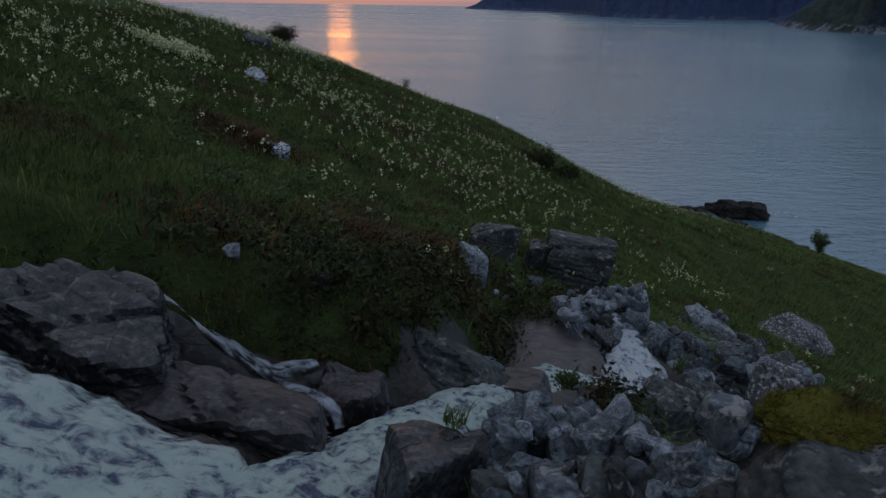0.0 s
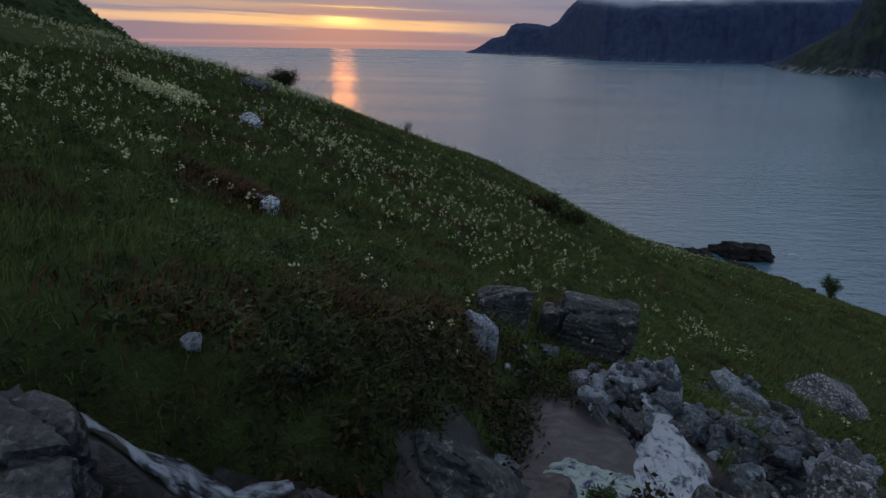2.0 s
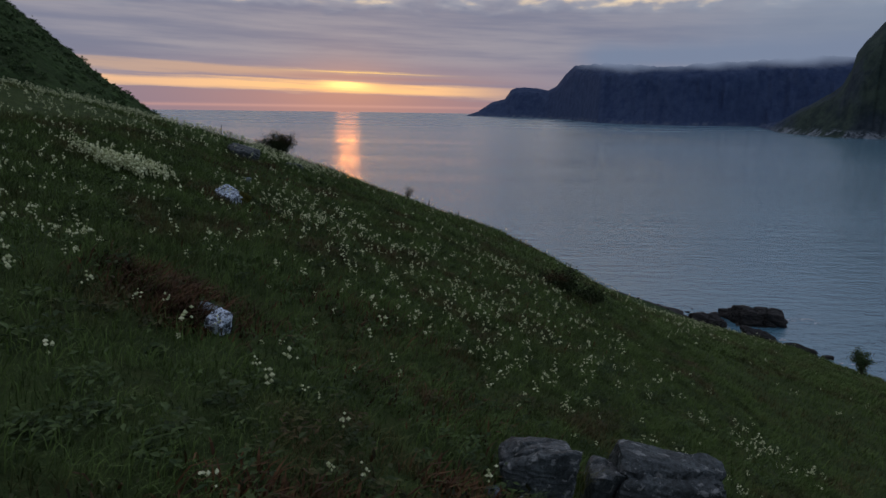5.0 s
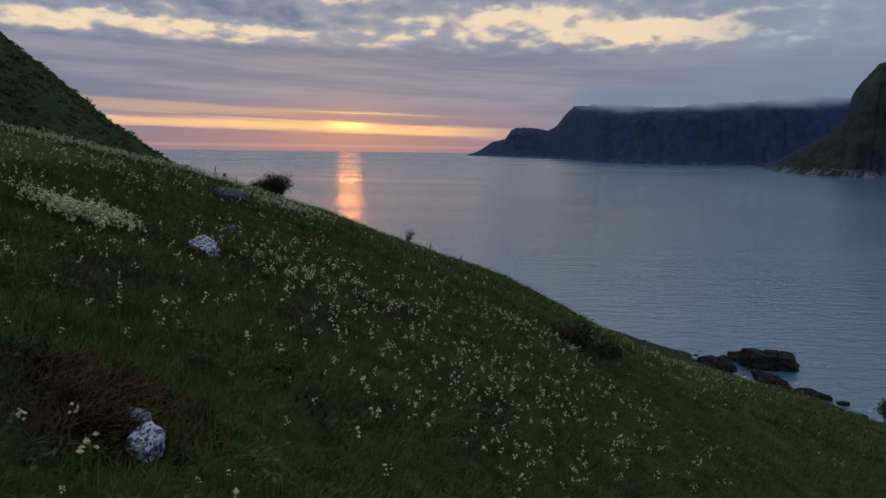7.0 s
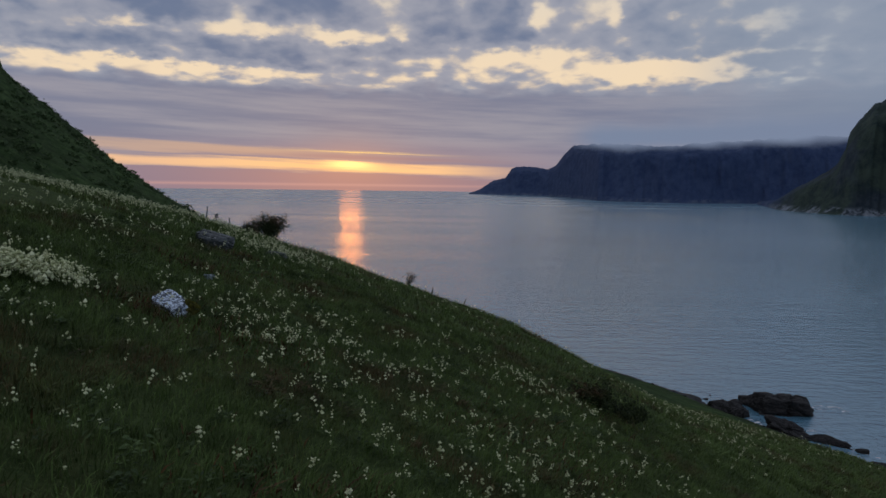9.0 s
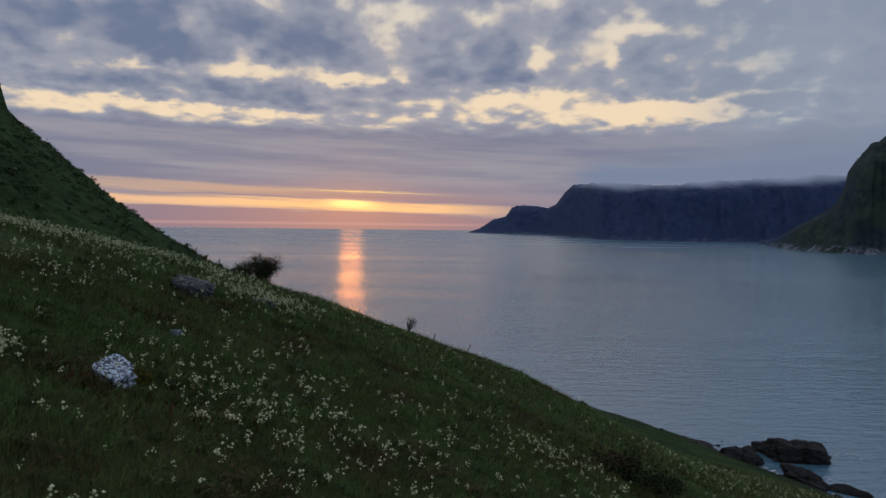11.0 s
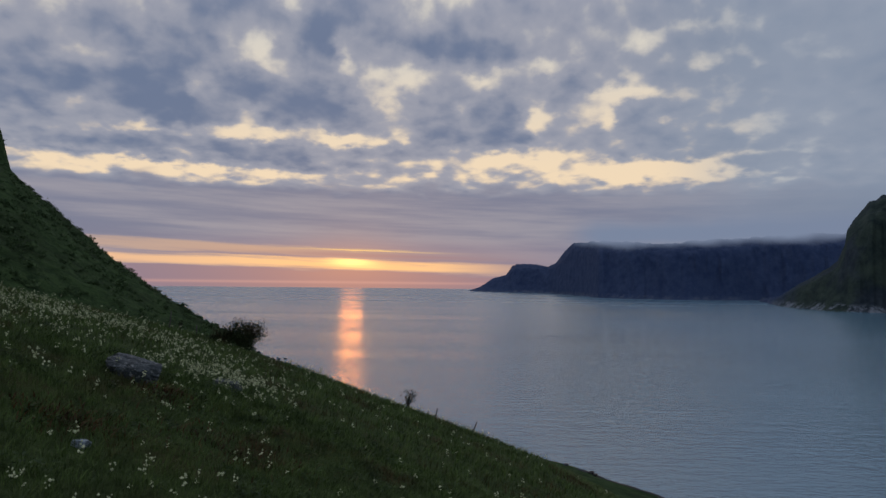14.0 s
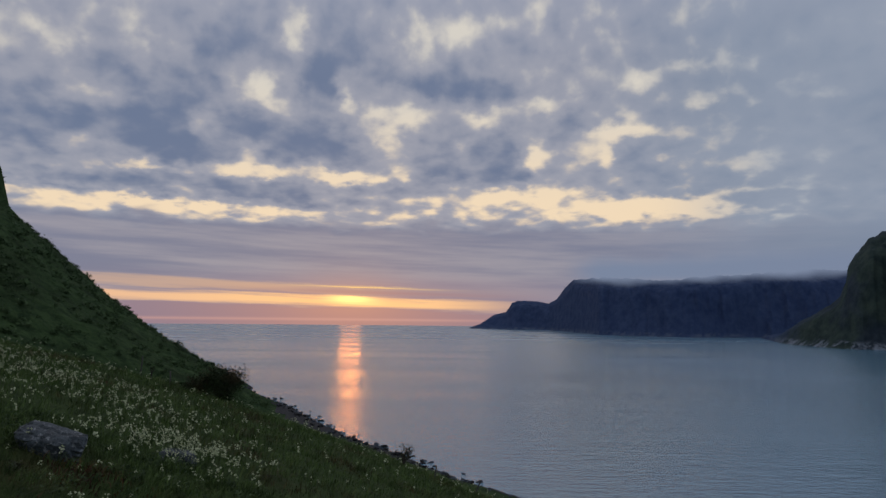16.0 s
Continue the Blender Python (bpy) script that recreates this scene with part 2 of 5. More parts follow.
def rock_material(name, dark, light, lichen=0.35, rough=0.75, scale=1.0, wet=0.0, crust=(0.46, 0.47, 0.46), cover=0.56):
    m, n = material(name)
    place = n.add("ShaderNodeTexCoord").outputs["Object"]
    place = n.vec("ADD", place, n.xyz(n.math("MULTIPLY", n.add("ShaderNodeObjectInfo").outputs["Random"], 37.0), 3.1, 0.0))
    big = n.noise(place, 1.3 * scale, 5.0, 0.6)
    grain = n.noise(place, 9.0 * scale, 6.0, 0.7)
    seam = n.noise(n.vec("MULTIPLY", n.vec("ADD", place, n.vec("SCALE", n.xyz(grain, big, grain), scale=0.16)), (1.0, 1.3, 2.6)), 1.1 * scale, 2.0, 0.5)
    crack = n.math("ABSOLUTE", n.math("SUBTRACT", seam, 0.5))
    colour = n.mix(n.step(grain, 0.32, 0.7), dark, light)
    colour = n.mix(n.math("MULTIPLY", n.step(big, 0.35, 0.65), 0.55), colour, tuple(0.5 * a for a in dark))
    spots = n.step(n.noise(place, 4.6 * scale, 5.0, 0.62, 0.6), cover, cover + 0.08)
    colour = n.mix(n.math("MULTIPLY", spots, lichen), colour, crust)
    colour = n.mix(n.step(crack, 0.007, 0.0, 0.0, 0.5), colour, (0.02, 0.02, 0.02))
    relief = n.math("ADD", n.math("MULTIPLY", grain, 0.5), n.math("ADD", big, n.step(crack, 0.0, 0.02, 0.0, 0.12)))
    finish(n, colour, rough, relief, 0.8, 0.045 / scale, 0.5 if wet else 0.3)
    return m


def sea_material():
    m, n = material("sea_water")
    wave = n.noise(n.vec("MULTIPLY", n.place, (0.10, 0.30, 0.1)), 1.0, 5.0, 0.62)
    chop = n.noise(n.vec("MULTIPLY", n.place, (0.45, 0.6, 0.1)), 1.0, 4.0, 0.6)
    swell = n.noise(n.vec("MULTIPLY", n.place, (0.010, 0.040, 0.02)), 1.0, 5.0, 0.6)
    drift = n.noise(n.vec("MULTIPLY", n.place, (0.0016, 0.009, 0.005)), 1.0, 4.0, 0.6)
    lift = n.math("ADD", n.math("ADD", n.math("MULTIPLY", wave, 1.5), n.math("MULTIPLY", chop, 0.8)), n.math("MULTIPLY", swell, 1.6))
    lift = n.math("MULTIPLY", lift, n.step(n.vec("LENGTH", n.place), 300.0, 2000.0, 1.0, 0.5))
    finish(n, (0.100, 0.225, 0.310), n.math("ADD", n.step(drift, 0.3, 0.7, 0.12, 0.20), n.step(n.vec("LENGTH", n.place), 300.0, 2300.0, 0.0, 0.11)), lift, 0.58, 0.5, 1.0)
    n.put(n.shader.inputs["IOR"], 1.9)
    return m


def cliff_material():
    m, n = material("far_cliff")
    big = n.noise(n.vec("MULTIPLY", n.place, (0.009, 0.009, 0.008)), 1.0, 6.0, 0.6)
    fine = n.noise(n.vec("MULTIPLY", n.place, (0.03, 0.03, 0.03)), 1.0, 6.0, 0.7)
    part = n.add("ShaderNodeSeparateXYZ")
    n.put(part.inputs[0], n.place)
    # haze of the air put into the rock colour: bluer farther off
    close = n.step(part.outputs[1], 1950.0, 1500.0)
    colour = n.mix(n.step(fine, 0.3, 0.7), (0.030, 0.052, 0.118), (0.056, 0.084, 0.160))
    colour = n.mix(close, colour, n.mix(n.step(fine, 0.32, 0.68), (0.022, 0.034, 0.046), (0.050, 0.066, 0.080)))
    green = n.math("MULTIPLY", n.step(big, 0.38, 0.56), close)
    colour = n.mix(n.math("MULTIPLY", green, 0.6), colour, n.mix(n.step(fine, 0.35, 0.65), (0.024, 0.042, 0.030), (0.056, 0.084, 0.048)))
    rock = n.noise(n.place, 0.04, 5.0, 0.7)
    rise = n.math("ADD", part.outputs[2], n.math("MULTIPLY", fine, 26.0))
    shore = n.math("MULTIPLY", n.step(rise, 30.0, 18.0), n.math("MULTIPLY", n.step(rock, 0.44, 0.58), n.step(close, 0.0, 1.0, 0.35, 0.95)))
    colour = n.mix(shore, colour, (0.22, 0.255, 0.295))
    finish(n, colour, 0.95, n.math("ADD", fine, big), 0.6, 9.0, 0.1)
    return m


TURF = turf_material()
BRACKEN = bracken_material()
STREAM_BED = rock_material("wet_bedrock", (0.018, 0.018, 0.018), (0.060, 0.057, 0.055), 0.08, 0.35, 1.2, 1.0)
BOULDER = rock_material("grey_boulder", (0.030, 0.043, 0.053), (0.205, 0.262, 0.312), 0.5, 0.5, 1.2)
SHORE_ROCK = rock_material("shore_rock", (0.011, 0.011, 0.011), (0.040, 0.037, 0.036), 0.06, 0.85, 0.4)
BEACH_ROCK = rock_material("beach_rock", (0.040, 0.044, 0.052), (0.15, 0.165, 0.19), 0.1, 0.8, 0.4)
SEA = sea_material()
CLIFF = cliff_material()


# ---------------------------------------------------------------- helpers for shapes
def lattice(ix, iy, seed):
    h = (ix.astype(np.int64) * 374761393 + iy.astype(np.int64) * 668265263 + seed * 1442695041) & 0x7FFFFFFF
    h = ((h ^ (h >> 13)) * 1274126177) & 0x7FFFFFFF
    return ((h ^ (h >> 16)) & 0xFFFF) / 65535.0


def ripple2(x, y, seed=0, octaves=4, rough=0.5):
    """Smooth random field of about -1 to 1 with unit cells."""
    total, amp, norm = np.zeros_like(x, dtype=float), 1.0, 0.0
    for k in range(octaves):
        fx, fy = np.floor(x), np.floor(y)
        u, v = x - fx, y - fy
        u, v = u * u * (3 - 2 * u), v * v * (3 - 2 * v)
        s = seed + 17 * k
        a, b = lattice(fx, fy, s), lattice(fx + 1, fy, s)
        c, d = lattice(fx, fy + 1, s), lattice(fx + 1, fy + 1, s)
        total += amp * ((a + (b - a) * u) * (1 - v) + (c + (d - c) * u) * v - 0.5) * 2
        norm += amp
        amp *= rough
        x, y = x * 2.03 + 11.3, y * 2.03 - 7.7
    return total / norm


def smooth(v, lo, hi):
    t = np.clip((v - lo) / (hi - lo), 0, 1)
    return t * t * (3 - 2 * t)


def raw_mesh(name, verts, faces, mat, shade=True):
    """A mesh from numpy arrays: verts (n, 3), faces (m, 3 or 4)."""
    me = bpy.data.meshes.new(name)
    k = faces.shape[1]
    me.vertices.add(len(verts))
    me.vertices.foreach_set("co", np.ascontiguousarray(verts, dtype=np.float32).ravel())
    me.loops.add(faces.size)
    me.loops.foreach_set("vertex_index", np.ascontiguousarray(faces, dtype=np.int32).ravel())
    me.polygons.add(len(faces))
    me.polygons.foreach_set("loop_start", np.arange(0, faces.size, k, dtype=np.int32))
    me.polygons.foreach_set("loop_total", np.full(len(faces), k, dtype=np.int32))
    for m in (mat if isinstance(mat, (list, tuple)) else [mat]):
        me.materials.append(m)
    me.update(calc_edges=True)
    me.polygons.foreach_set("use_smooth", np.full(len(faces), shade))
    return me


def grid_faces(nu, nv):
    i, j = np.meshgrid(np.arange(nu - 1), np.arange(nv - 1), indexing="ij")
    a = (i * nv + j).ravel()
    return np.stack([a, a + nv, a + nv + 1, a + 1], axis=1)


# ---------------------------------------------------------------- the lie of the land
# control heights of a smooth sheet; a row for each bearing, from the hill to the sea, going away from the viewer
SHEET = (
    (47.6, 59.5, 71.6, 85.3, 104.1, 135.3, 190.5, 283.0, 422.0, 599.9),
    (47.8, 56.1, 64.5, 73.2, 83.4, 101.5, 145.5, 241.9, 388.2, 520.5),
    (47.8, 52.8, 57.9, 62.7, 64.7, 67.3, 91.5, 175.9, 301.7, 332.4),
    (47.6, 49.5, 52.2, 54.4, 52.1, 43.8, 33.9, 52.3, 48.9, -16.0),
    (47.2, 46.8, 48.6, 46.3, 49.8, 35.5, 4.2, -10.8, -101.2, -226.4),
    (46.3, 46.2, 45.7, 36.5, 33.0, 14.6, -6.8, -34.6, -122.2, -238.4),
    (43.4, 42.2, 38.5, 30.7, 26.5, -3.4, -39.9, -69.6, -118.0, -186.1),
    (37.5, 30.4, 22.7, 16.7, 7.7, -20.9, -49.6, -74.7, -101.2, -132.6),
    (29.5, 15.7, 2.8, -1.7, -1.0, -14.2, -34.0, -53.7, -70.6, -86.0),
    (20.7, 1.7, -14.8, -22.2, -18.6, -13.9, -14.7, -21.5, -31.2, -40.5),
)
BEARING = (-1.2, 1.3)
AWAY = (0.0, 3.6)


def spline_weights(x, lo, hi, n):
    k = np.clip((x - lo) / (hi - lo), 0, 1) * (n - 1)
    i = np.minimum(k.astype(int), n - 2)
    t = k - i
    return i, ((1 - t) ** 3 / 6, (3 * t ** 3 - 6 * t ** 2 + 4) / 6, (-3 * t ** 3 + 3 * t ** 2 + 3 * t + 1) / 6, t ** 3 / 6)


def sheet(x, y):
    c = np.array(SHEET)
    far = np.maximum(y, -10.0) + 30.0
    i, wu = spline_weights(x / far, *BEARING, c.shape[0] - 2)
    j, wv = spline_weights(np.log(far / 20.0), *AWAY, c.shape[1] - 2)
    z = np.zeros_like(x, dtype=float)
    for a in range(4):
        for b in range(4):
            z += wu[a] * wv[b] * c[i + a, j + b]
    return z


# the stream: x, y, water level, half width
STREAM = ((-9.6, 3.0, 49.9, 0.8), (-5.6, 3.4, 48.7, 0.95), (-3.2, 3.7, 47.75, 0.9), (-1.95, 3.85, 47.15, 0.75), (-0.98, 4.22, 46.75, 0.6), (-0.52, 5.2, 46.35, 0.44),
          (-0.32, 6.1, 45.95, 0.40), (-0.05, 6.9, 45.55, 0.40), (0.32, 7.75, 45.15, 0.42), (0.88, 8.75, 44.7, 0.42), (1.7, 9.8, 44.05, 0.45), (3.2, 11.0, 43.5, 0.95), (4.2, 10.5, 43.35, 0.6), (4.7, 8.8, 42.7, 0.4), (6.5, 6.8, 41.4, 0.5), (14.0, 4.0, 37.4, 0.5), (30.0, 0.0, 29.0, 0.6))


# a thin branch that slides over the rocks into the stream
SIDE = ((-2.87, 6.80, 47.20, 0.14), (-2.79, 6.88, 47.07, 0.22), (-2.69, 7.00, 46.81, 0.28), (-2.52, 7.15, 46.52, 0.34), (-2.33, 7.30, 46.29, 0.36), (-2.13, 7.40, 46.02, 0.36), (-1.90, 7.50, 45.84, 0.30), (-1.75, 7.80, 45.74, 0.18), (-1.50, 8.00, 45.67, 0.08))
INLET = ((3.75, 13.0, 43.95, 0.12), (4.1, 12.6, 43.8, 0.22), (3.9, 12.1, 43.72, 0.32), (3.85, 11.4, 43.68, 0.7), (3.65, 10.7, 43.66, 0.9), (3.6, 10.2, 43.62, 0.7))
RAVINE = ((-9.0, 5.4, 48.0, 1.3), (-5.0, 6.1, 46.6, 1.3), (-3.4, 6.4, 46.0, 1.3), (-2.3, 7.0, 45.3, 1.1), (-1.2, 7.2, 44.9, 0.9), (-0.2, 7.6, 44.7, 0.7))
TRICKLE = ((-2.07, 7.6, 45.74, 0.08), (-1.74, 7.3, 45.76, 0.08), (-1.39, 7.1, 45.80, 0.10), (-1.07, 6.9, 45.76, 0.10), (-0.99, 6.7, 45.55, 0.08))
SHORE = ((-150, 484), (-103, 413), (-70, 352), (-46, 308), (-24, 280), (-10, 253), (3, 228), (20, 205), (39, 182), (50, 174), (58, 167), (60, 152), (63, 142), (69, 136), (75, 129), (80, 122), (92, 104))      # the water's edge
POOL = (2.25, 11.9, 43.72, 1.0, 1.55)      # x, y, level, half widths


def to_stream(x, y, line=()):
    """Distance from the stream's line, and its level and half width there."""
    best, level, half = np.full_like(x, 1e9, dtype=float), np.zeros_like(x, dtype=float), np.ones_like(x, dtype=float)
    line = line or STREAM
    for (x0, y0, z0, w0), (x1, y1, z1, w1) in zip(line[:-1], line[1:]):
        dx, dy = x1 - x0, y1 - y0
        t = np.clip(((x - x0) * dx + (y - y0) * dy) / (dx * dx + dy * dy), 0, 1)
        d = np.hypot(x - x0 - t * dx, y - y0 - t * dy)
        near = d < best
        best = np.where(near, d, best)
        level = np.where(near, z0 + t * (z1 - z0), level)
        half = np.where(near, w0 + t * (w1 - w0), half)
    return best, level, half


def ground_height(x, y):
    x, y = np.asarray(x, dtype=float), np.asarray(y, dtype=float)
    z = sheet(x, y)
    dist = np.hypot(x, y - 5)
    z = z + 0.16 * ripple2(x * 0.45, y * 0.45, 3, 4, 0.55) * smooth(dist, 2, 12) + 0.45 * ripple2(x * 0.10, y * 0.10, 9, 3) * smooth(dist, 10, 30)
    z = z + smooth(dist, 150, 400) * (7.0 * ripple2(x * 0.018, y * 0.018, 5, 5, 0.55) + 1.3 * ripple2(x * 0.11, y * 0.11, 25, 3))
    z = z + 0.13 * ripple2(x * 0.9, y * 0.9, 14, 3) * smooth(dist, 6, 14) * smooth(dist, 120, 70) - 0.24 * smooth(dist, 6, 16)
    z = z - 0.75 * np.exp(-((x - 16.5) / 5.0) ** 2 - ((y - 67) / 13.0) ** 2) + 0.4 * np.exp(-((x - 4.3) / 5.0) ** 2 - ((y - 64) / 9.0) ** 2)
    z = z - 1.35 * np.exp(-((x - 22) / 7.0) ** 2 - ((y - 82) / 14.0) ** 2) - 1.25 * np.exp(-((x - 27) / 7.0) ** 2 - ((y - 99) / 9.0) ** 2) - 1.3 * np.exp(-((x - 47) / 5.0) ** 2 - ((y - 110) / 8.0) ** 2) - 1.3 * np.exp(-((x - 40.5) / 5.5) ** 2 - ((y - 103) / 10.0) ** 2) + 0.5 * np.exp(-((x - 36) / 4.0) ** 2 - ((y - 72) / 5.0) ** 2)
    z = z + 0.9 * smooth(x, -9, -24) * np.exp(-((y - 74) / 9.0) ** 2)
    # a hollow behind the near brow, and a crag on the far hill's crest
    lane = x / (np.maximum(y, -10.0) + 30.0)
    z = z - 20.0 * smooth(y, 74, 130) * smooth(y, 420, 230) * smooth(lane, -0.12, -0.24)
    z = z + 37.0 * np.exp(-(((x + 433) / 16.0) ** 2 + ((y - 601) / 17.0) ** 2) ** 2)
    d, level, half = to_stream(x, y)
    bed = level - 0.25 + np.maximum(d - half, 0) * 1.1
    cut = smooth(d, half + 2.3, half + 0.4)
    z = z + (np.minimum(z, bed) - z) * cut
    d, level, half = to_stream(x, y, RAVINE)
    z = z + (np.minimum(z, level - 0.2 + np.maximum(d - half, 0) * 1.3) - z) * smooth(d, half + 1.3, half + 0.3)
    d, level, half = to_stream(x, y, SIDE)
    bed = level - 0.12 + np.maximum(d - half, 0) * 0.8
    z = z + (np.minimum(z, bed) - z) * smooth(d, half + 1.6, half + 0.2)
    z = z + (level - 0.1 - z) * smooth(d, half + 0.35, half + 0.1)
    d = np.hypot((x - POOL[0]) / POOL[3], (y - POOL[1]) / POOL[4])
    z = z + (np.minimum(z, POOL[2] - 0.15) - z) * smooth(d, 2.1, 1.0)
    # the heap of rubble on the near bank
    z = np.maximum(z, 46.95 - 0.62 * np.hypot((x - 1.25) * 0.85, y - 4.2) ** 1.3)
    z = z + 2.0 * np.exp(-((x - 2.1) / 1.0) ** 2 - ((y - 2.2) / 0.85) ** 2)
    # the stony beach and the low green terrace behind it
    edge = np.array(SHORE, dtype=float)[::-1]
    inland = np.interp(y, edge[:, 1], edge[:, 0]) - x
    flat = np.where((y > 104) & (y < 486) & (inland < 70), np.clip(0.1 + 0.11 * inland, -4, 2.3 + 0.4 * ripple2(x * 0.1, y * 0.1, 4, 3)), -50)
    z = np.maximum(z, flat + 0.25 * ripple2(x * 0.4, y * 0.4, 6, 3))
    return np.where(z < -4, -4 + (z + 4) * 0.05, z)


def bare(x, y):
    """Where no grass grows: the stream bed and the rubble beside it."""
    d, level, half = to_stream(x, y)
    wob = ripple2(x * 1.3, y * 1.3, 21, 3)
    rubble = (x > 0.5) & (x < 6.8 + wob) & (y > 3.0) & (y < 13.4 + wob) & (wob > -0.55) & ((x > 1.7) | (y < 10.4)) & ~((x > 2.3) & (y < 9.4) & (wob > -0.12))
    side = (to_stream(x, y, SIDE)[0] < 0.30 + 0.2 * wob) | (to_stream(x, y, RAVINE)[0] < 1.25 + 0.3 * wob)
    return ((d < half + 0.75 + 0.5 * wob) & (x < 9)) | rubble | side


def build_ground():
    tan = np.concatenate([np.linspace(-5, -1.25, 22), np.linspace(-1.2, -0.2, 130), np.linspace(-0.196, 0.26, 130), np.linspace(0.266, 1.3, 150), np.linspace(1.35, 5, 20)])
    away = np.concatenate([[-400, -200, -100, -60, -40, -30, -20], 20 * np.exp(np.linspace(0.0, 0.4, 70)) - 30, 20 * np.exp(np.linspace(0.402, 0.85, 190)) - 30, 20 * np.exp(np.linspace(0.857, 3.6, 400)) - 30])
    u, y = np.meshgrid(tan, away, indexing="ij")
    x = u * (np.maximum(y, -10) + 30)
    z = ground_height(x, y)
    # beyond the sheet's sides the hill climbs on and the seabed stays down
    z = z + np.maximum(-1.2 - u, 0) * (np.maximum(y, -10) + 30) * 0.5
    verts = np.stack([x.ravel(), y.ravel(), z.ravel()], axis=1)
    faces = grid_faces(len(tan), len(away))
    me = raw_mesh("ground", verts, faces, [TURF, STREAM_BED, SHORE_ROCK, BRACKEN])
    mid = verts[faces].mean(axis=1)
    d, level, half = to_stream(mid[:, 0], mid[:, 1])
    wob = ripple2(mid[:, 0] * 1.3, mid[:, 1] * 1.3, 21, 3)
    kind = np.zeros(len(faces), dtype=np.int32)
    kind[bare(mid[:, 0], mid[:, 1])] = 1
    kind[np.hypot(mid[:, 0], mid[:, 1]) > 105 + 10 * wob] = 3
    kind[(mid[:, 2] < 1.5 + 0.9 * ripple2(mid[:, 0] * 0.12, mid[:, 1] * 0.12, 8, 3)) & (mid[:, 1] > 60)] = 2
    me.polygons.foreach_set("material_index", kind)
    tagged(new("ground", me), "steep grassy coastal hillside falling to the sea", "ground", kind="structure")


def build_sea():
    ring = np.concatenate([[0], np.geomspace(60, 4900, 40)])
    turn = np.linspace(0, 2 * np.pi, 129)[:-1]
    verts = np.array([(r * math.cos(a), r * math.sin(a), 0.0) for r in ring for a in turn])
    k = len(turn)
    faces = np.array([(i * k + j, i * k + (j + 1) % k, (i + 1) * k + (j + 1) % k, (i + 1) * k + j) for i in range(len(ring) - 1) for j in range(k)])
    tagged(new("sea", raw_mesh("sea", verts, faces[:, ::-1], SEA)), "calm grey-blue evening sea with small ripples", "sea", kind="structure")


build_ground()
build_sea()


# ---------------------------------------------------------------- mountains across the bay
def build_mountain(name, label, rows, depth, seed, rugged):
    """A range across the water: rows of bearing (degrees), distance of its foot and height of its brow."""
    rows = np.array(rows, dtype=float)
    turn = np.linspace(rows[0, 0], rows[-1, 0], 520)
    foot, top = np.interp(turn, rows[:, 0], rows[:, 1]), np.interp(turn, rows[:, 0], rows[:, 2])
    top = top * (1 + 0.03 * ripple2(turn * 2.2, turn * 0 + 1, seed, 4))
    v = np.linspace(-0.02, 1.0, 110)
    B, V = np.meshgrid(turn, v, indexing="ij")
    rise = np.clip(V / 0.8, 0, 1)
    prof = 0.62 * smooth(rise, 0.0, 0.5) + 0.38 * rise
    gully = ripple2(B * 0.55 + 1.6 * V, V * 1.6 - 0.2 * B, seed + 5, 5, 0.55)
    crag = ripple2(B * 0.9 - 1.2 * V, V * 5.0, seed + 9, 5, 0.55)
    Z = top[:, None] * prof * (1 + 0.04 * crag * np.sin(rise * math.pi))
    Z = Z * np.where(V > 0.8, 1 - 0.5 * (V - 0.8), 1) + rugged * 0.25 * crag * smooth(rise, 0.03, 0.2) * (1 - rise)
    R = foot[:, None] + depth * np.clip(V, 0, 1) + rugged * gully * np.sin(np.clip(rise, 0, 1) * math.pi) + 14 * ripple2(B * 1.6, V * 0, seed + 2, 4)
    Z = np.where(V < 0, -6, Z)
    X, Y = R * np.sin(np.radians(B)), 26 + R * np.cos(np.radians(B))
    verts = np.stack([X.ravel(), Y.ravel(), Z.ravel()], axis=1)
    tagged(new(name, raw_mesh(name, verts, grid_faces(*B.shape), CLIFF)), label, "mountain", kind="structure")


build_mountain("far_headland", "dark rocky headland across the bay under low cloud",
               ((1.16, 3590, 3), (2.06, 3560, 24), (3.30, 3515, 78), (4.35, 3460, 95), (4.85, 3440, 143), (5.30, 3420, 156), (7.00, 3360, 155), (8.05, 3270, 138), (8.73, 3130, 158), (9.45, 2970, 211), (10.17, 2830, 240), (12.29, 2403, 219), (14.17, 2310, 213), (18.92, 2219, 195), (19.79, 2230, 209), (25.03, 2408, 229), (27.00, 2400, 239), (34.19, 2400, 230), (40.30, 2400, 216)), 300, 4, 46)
build_mountain("near_headland", "green and rocky hill across the bay",
               ((24.83, 2250, 3), (26.30, 1760, 24), (27.40, 1660, 52), (28.53, 1600, 74), (29.70, 1530, 98), (30.23, 1515, 114), (30.66, 1510, 145), (30.82, 1510, 182), (31.35, 1505, 212), (32.15, 1500, 240), (33.12, 1500, 262), (35.81, 1480, 295), (42.98, 1250, 274), (56.48, 900, 188)), 320, 12, 40)


# ---------------------------------------------------------------- shapes of loose things
def part(name, me, parent, label=""):
    ob = new(name, me)
    ob.parent = parent
    return tagged(ob, label)


def empty(name, place):
    ob = new(name)
    ob.location = place
    ob.empty_display_size = 0.2
    return ob


def ball(level):
    bm = bmesh.new()
    bmesh.ops.create_icosphere(bm, subdivisions=level, radius=1.0)
    bm.verts.ensure_lookup_table()
    v = np.array([x.co[:] for x in bm.verts])
    f = np.array([[x.index for x in face.verts] for face in bm.faces])
    bm.free()
    return v, f


BALLS = {k: ball(k) for k in (2, 3, 4, 5)}


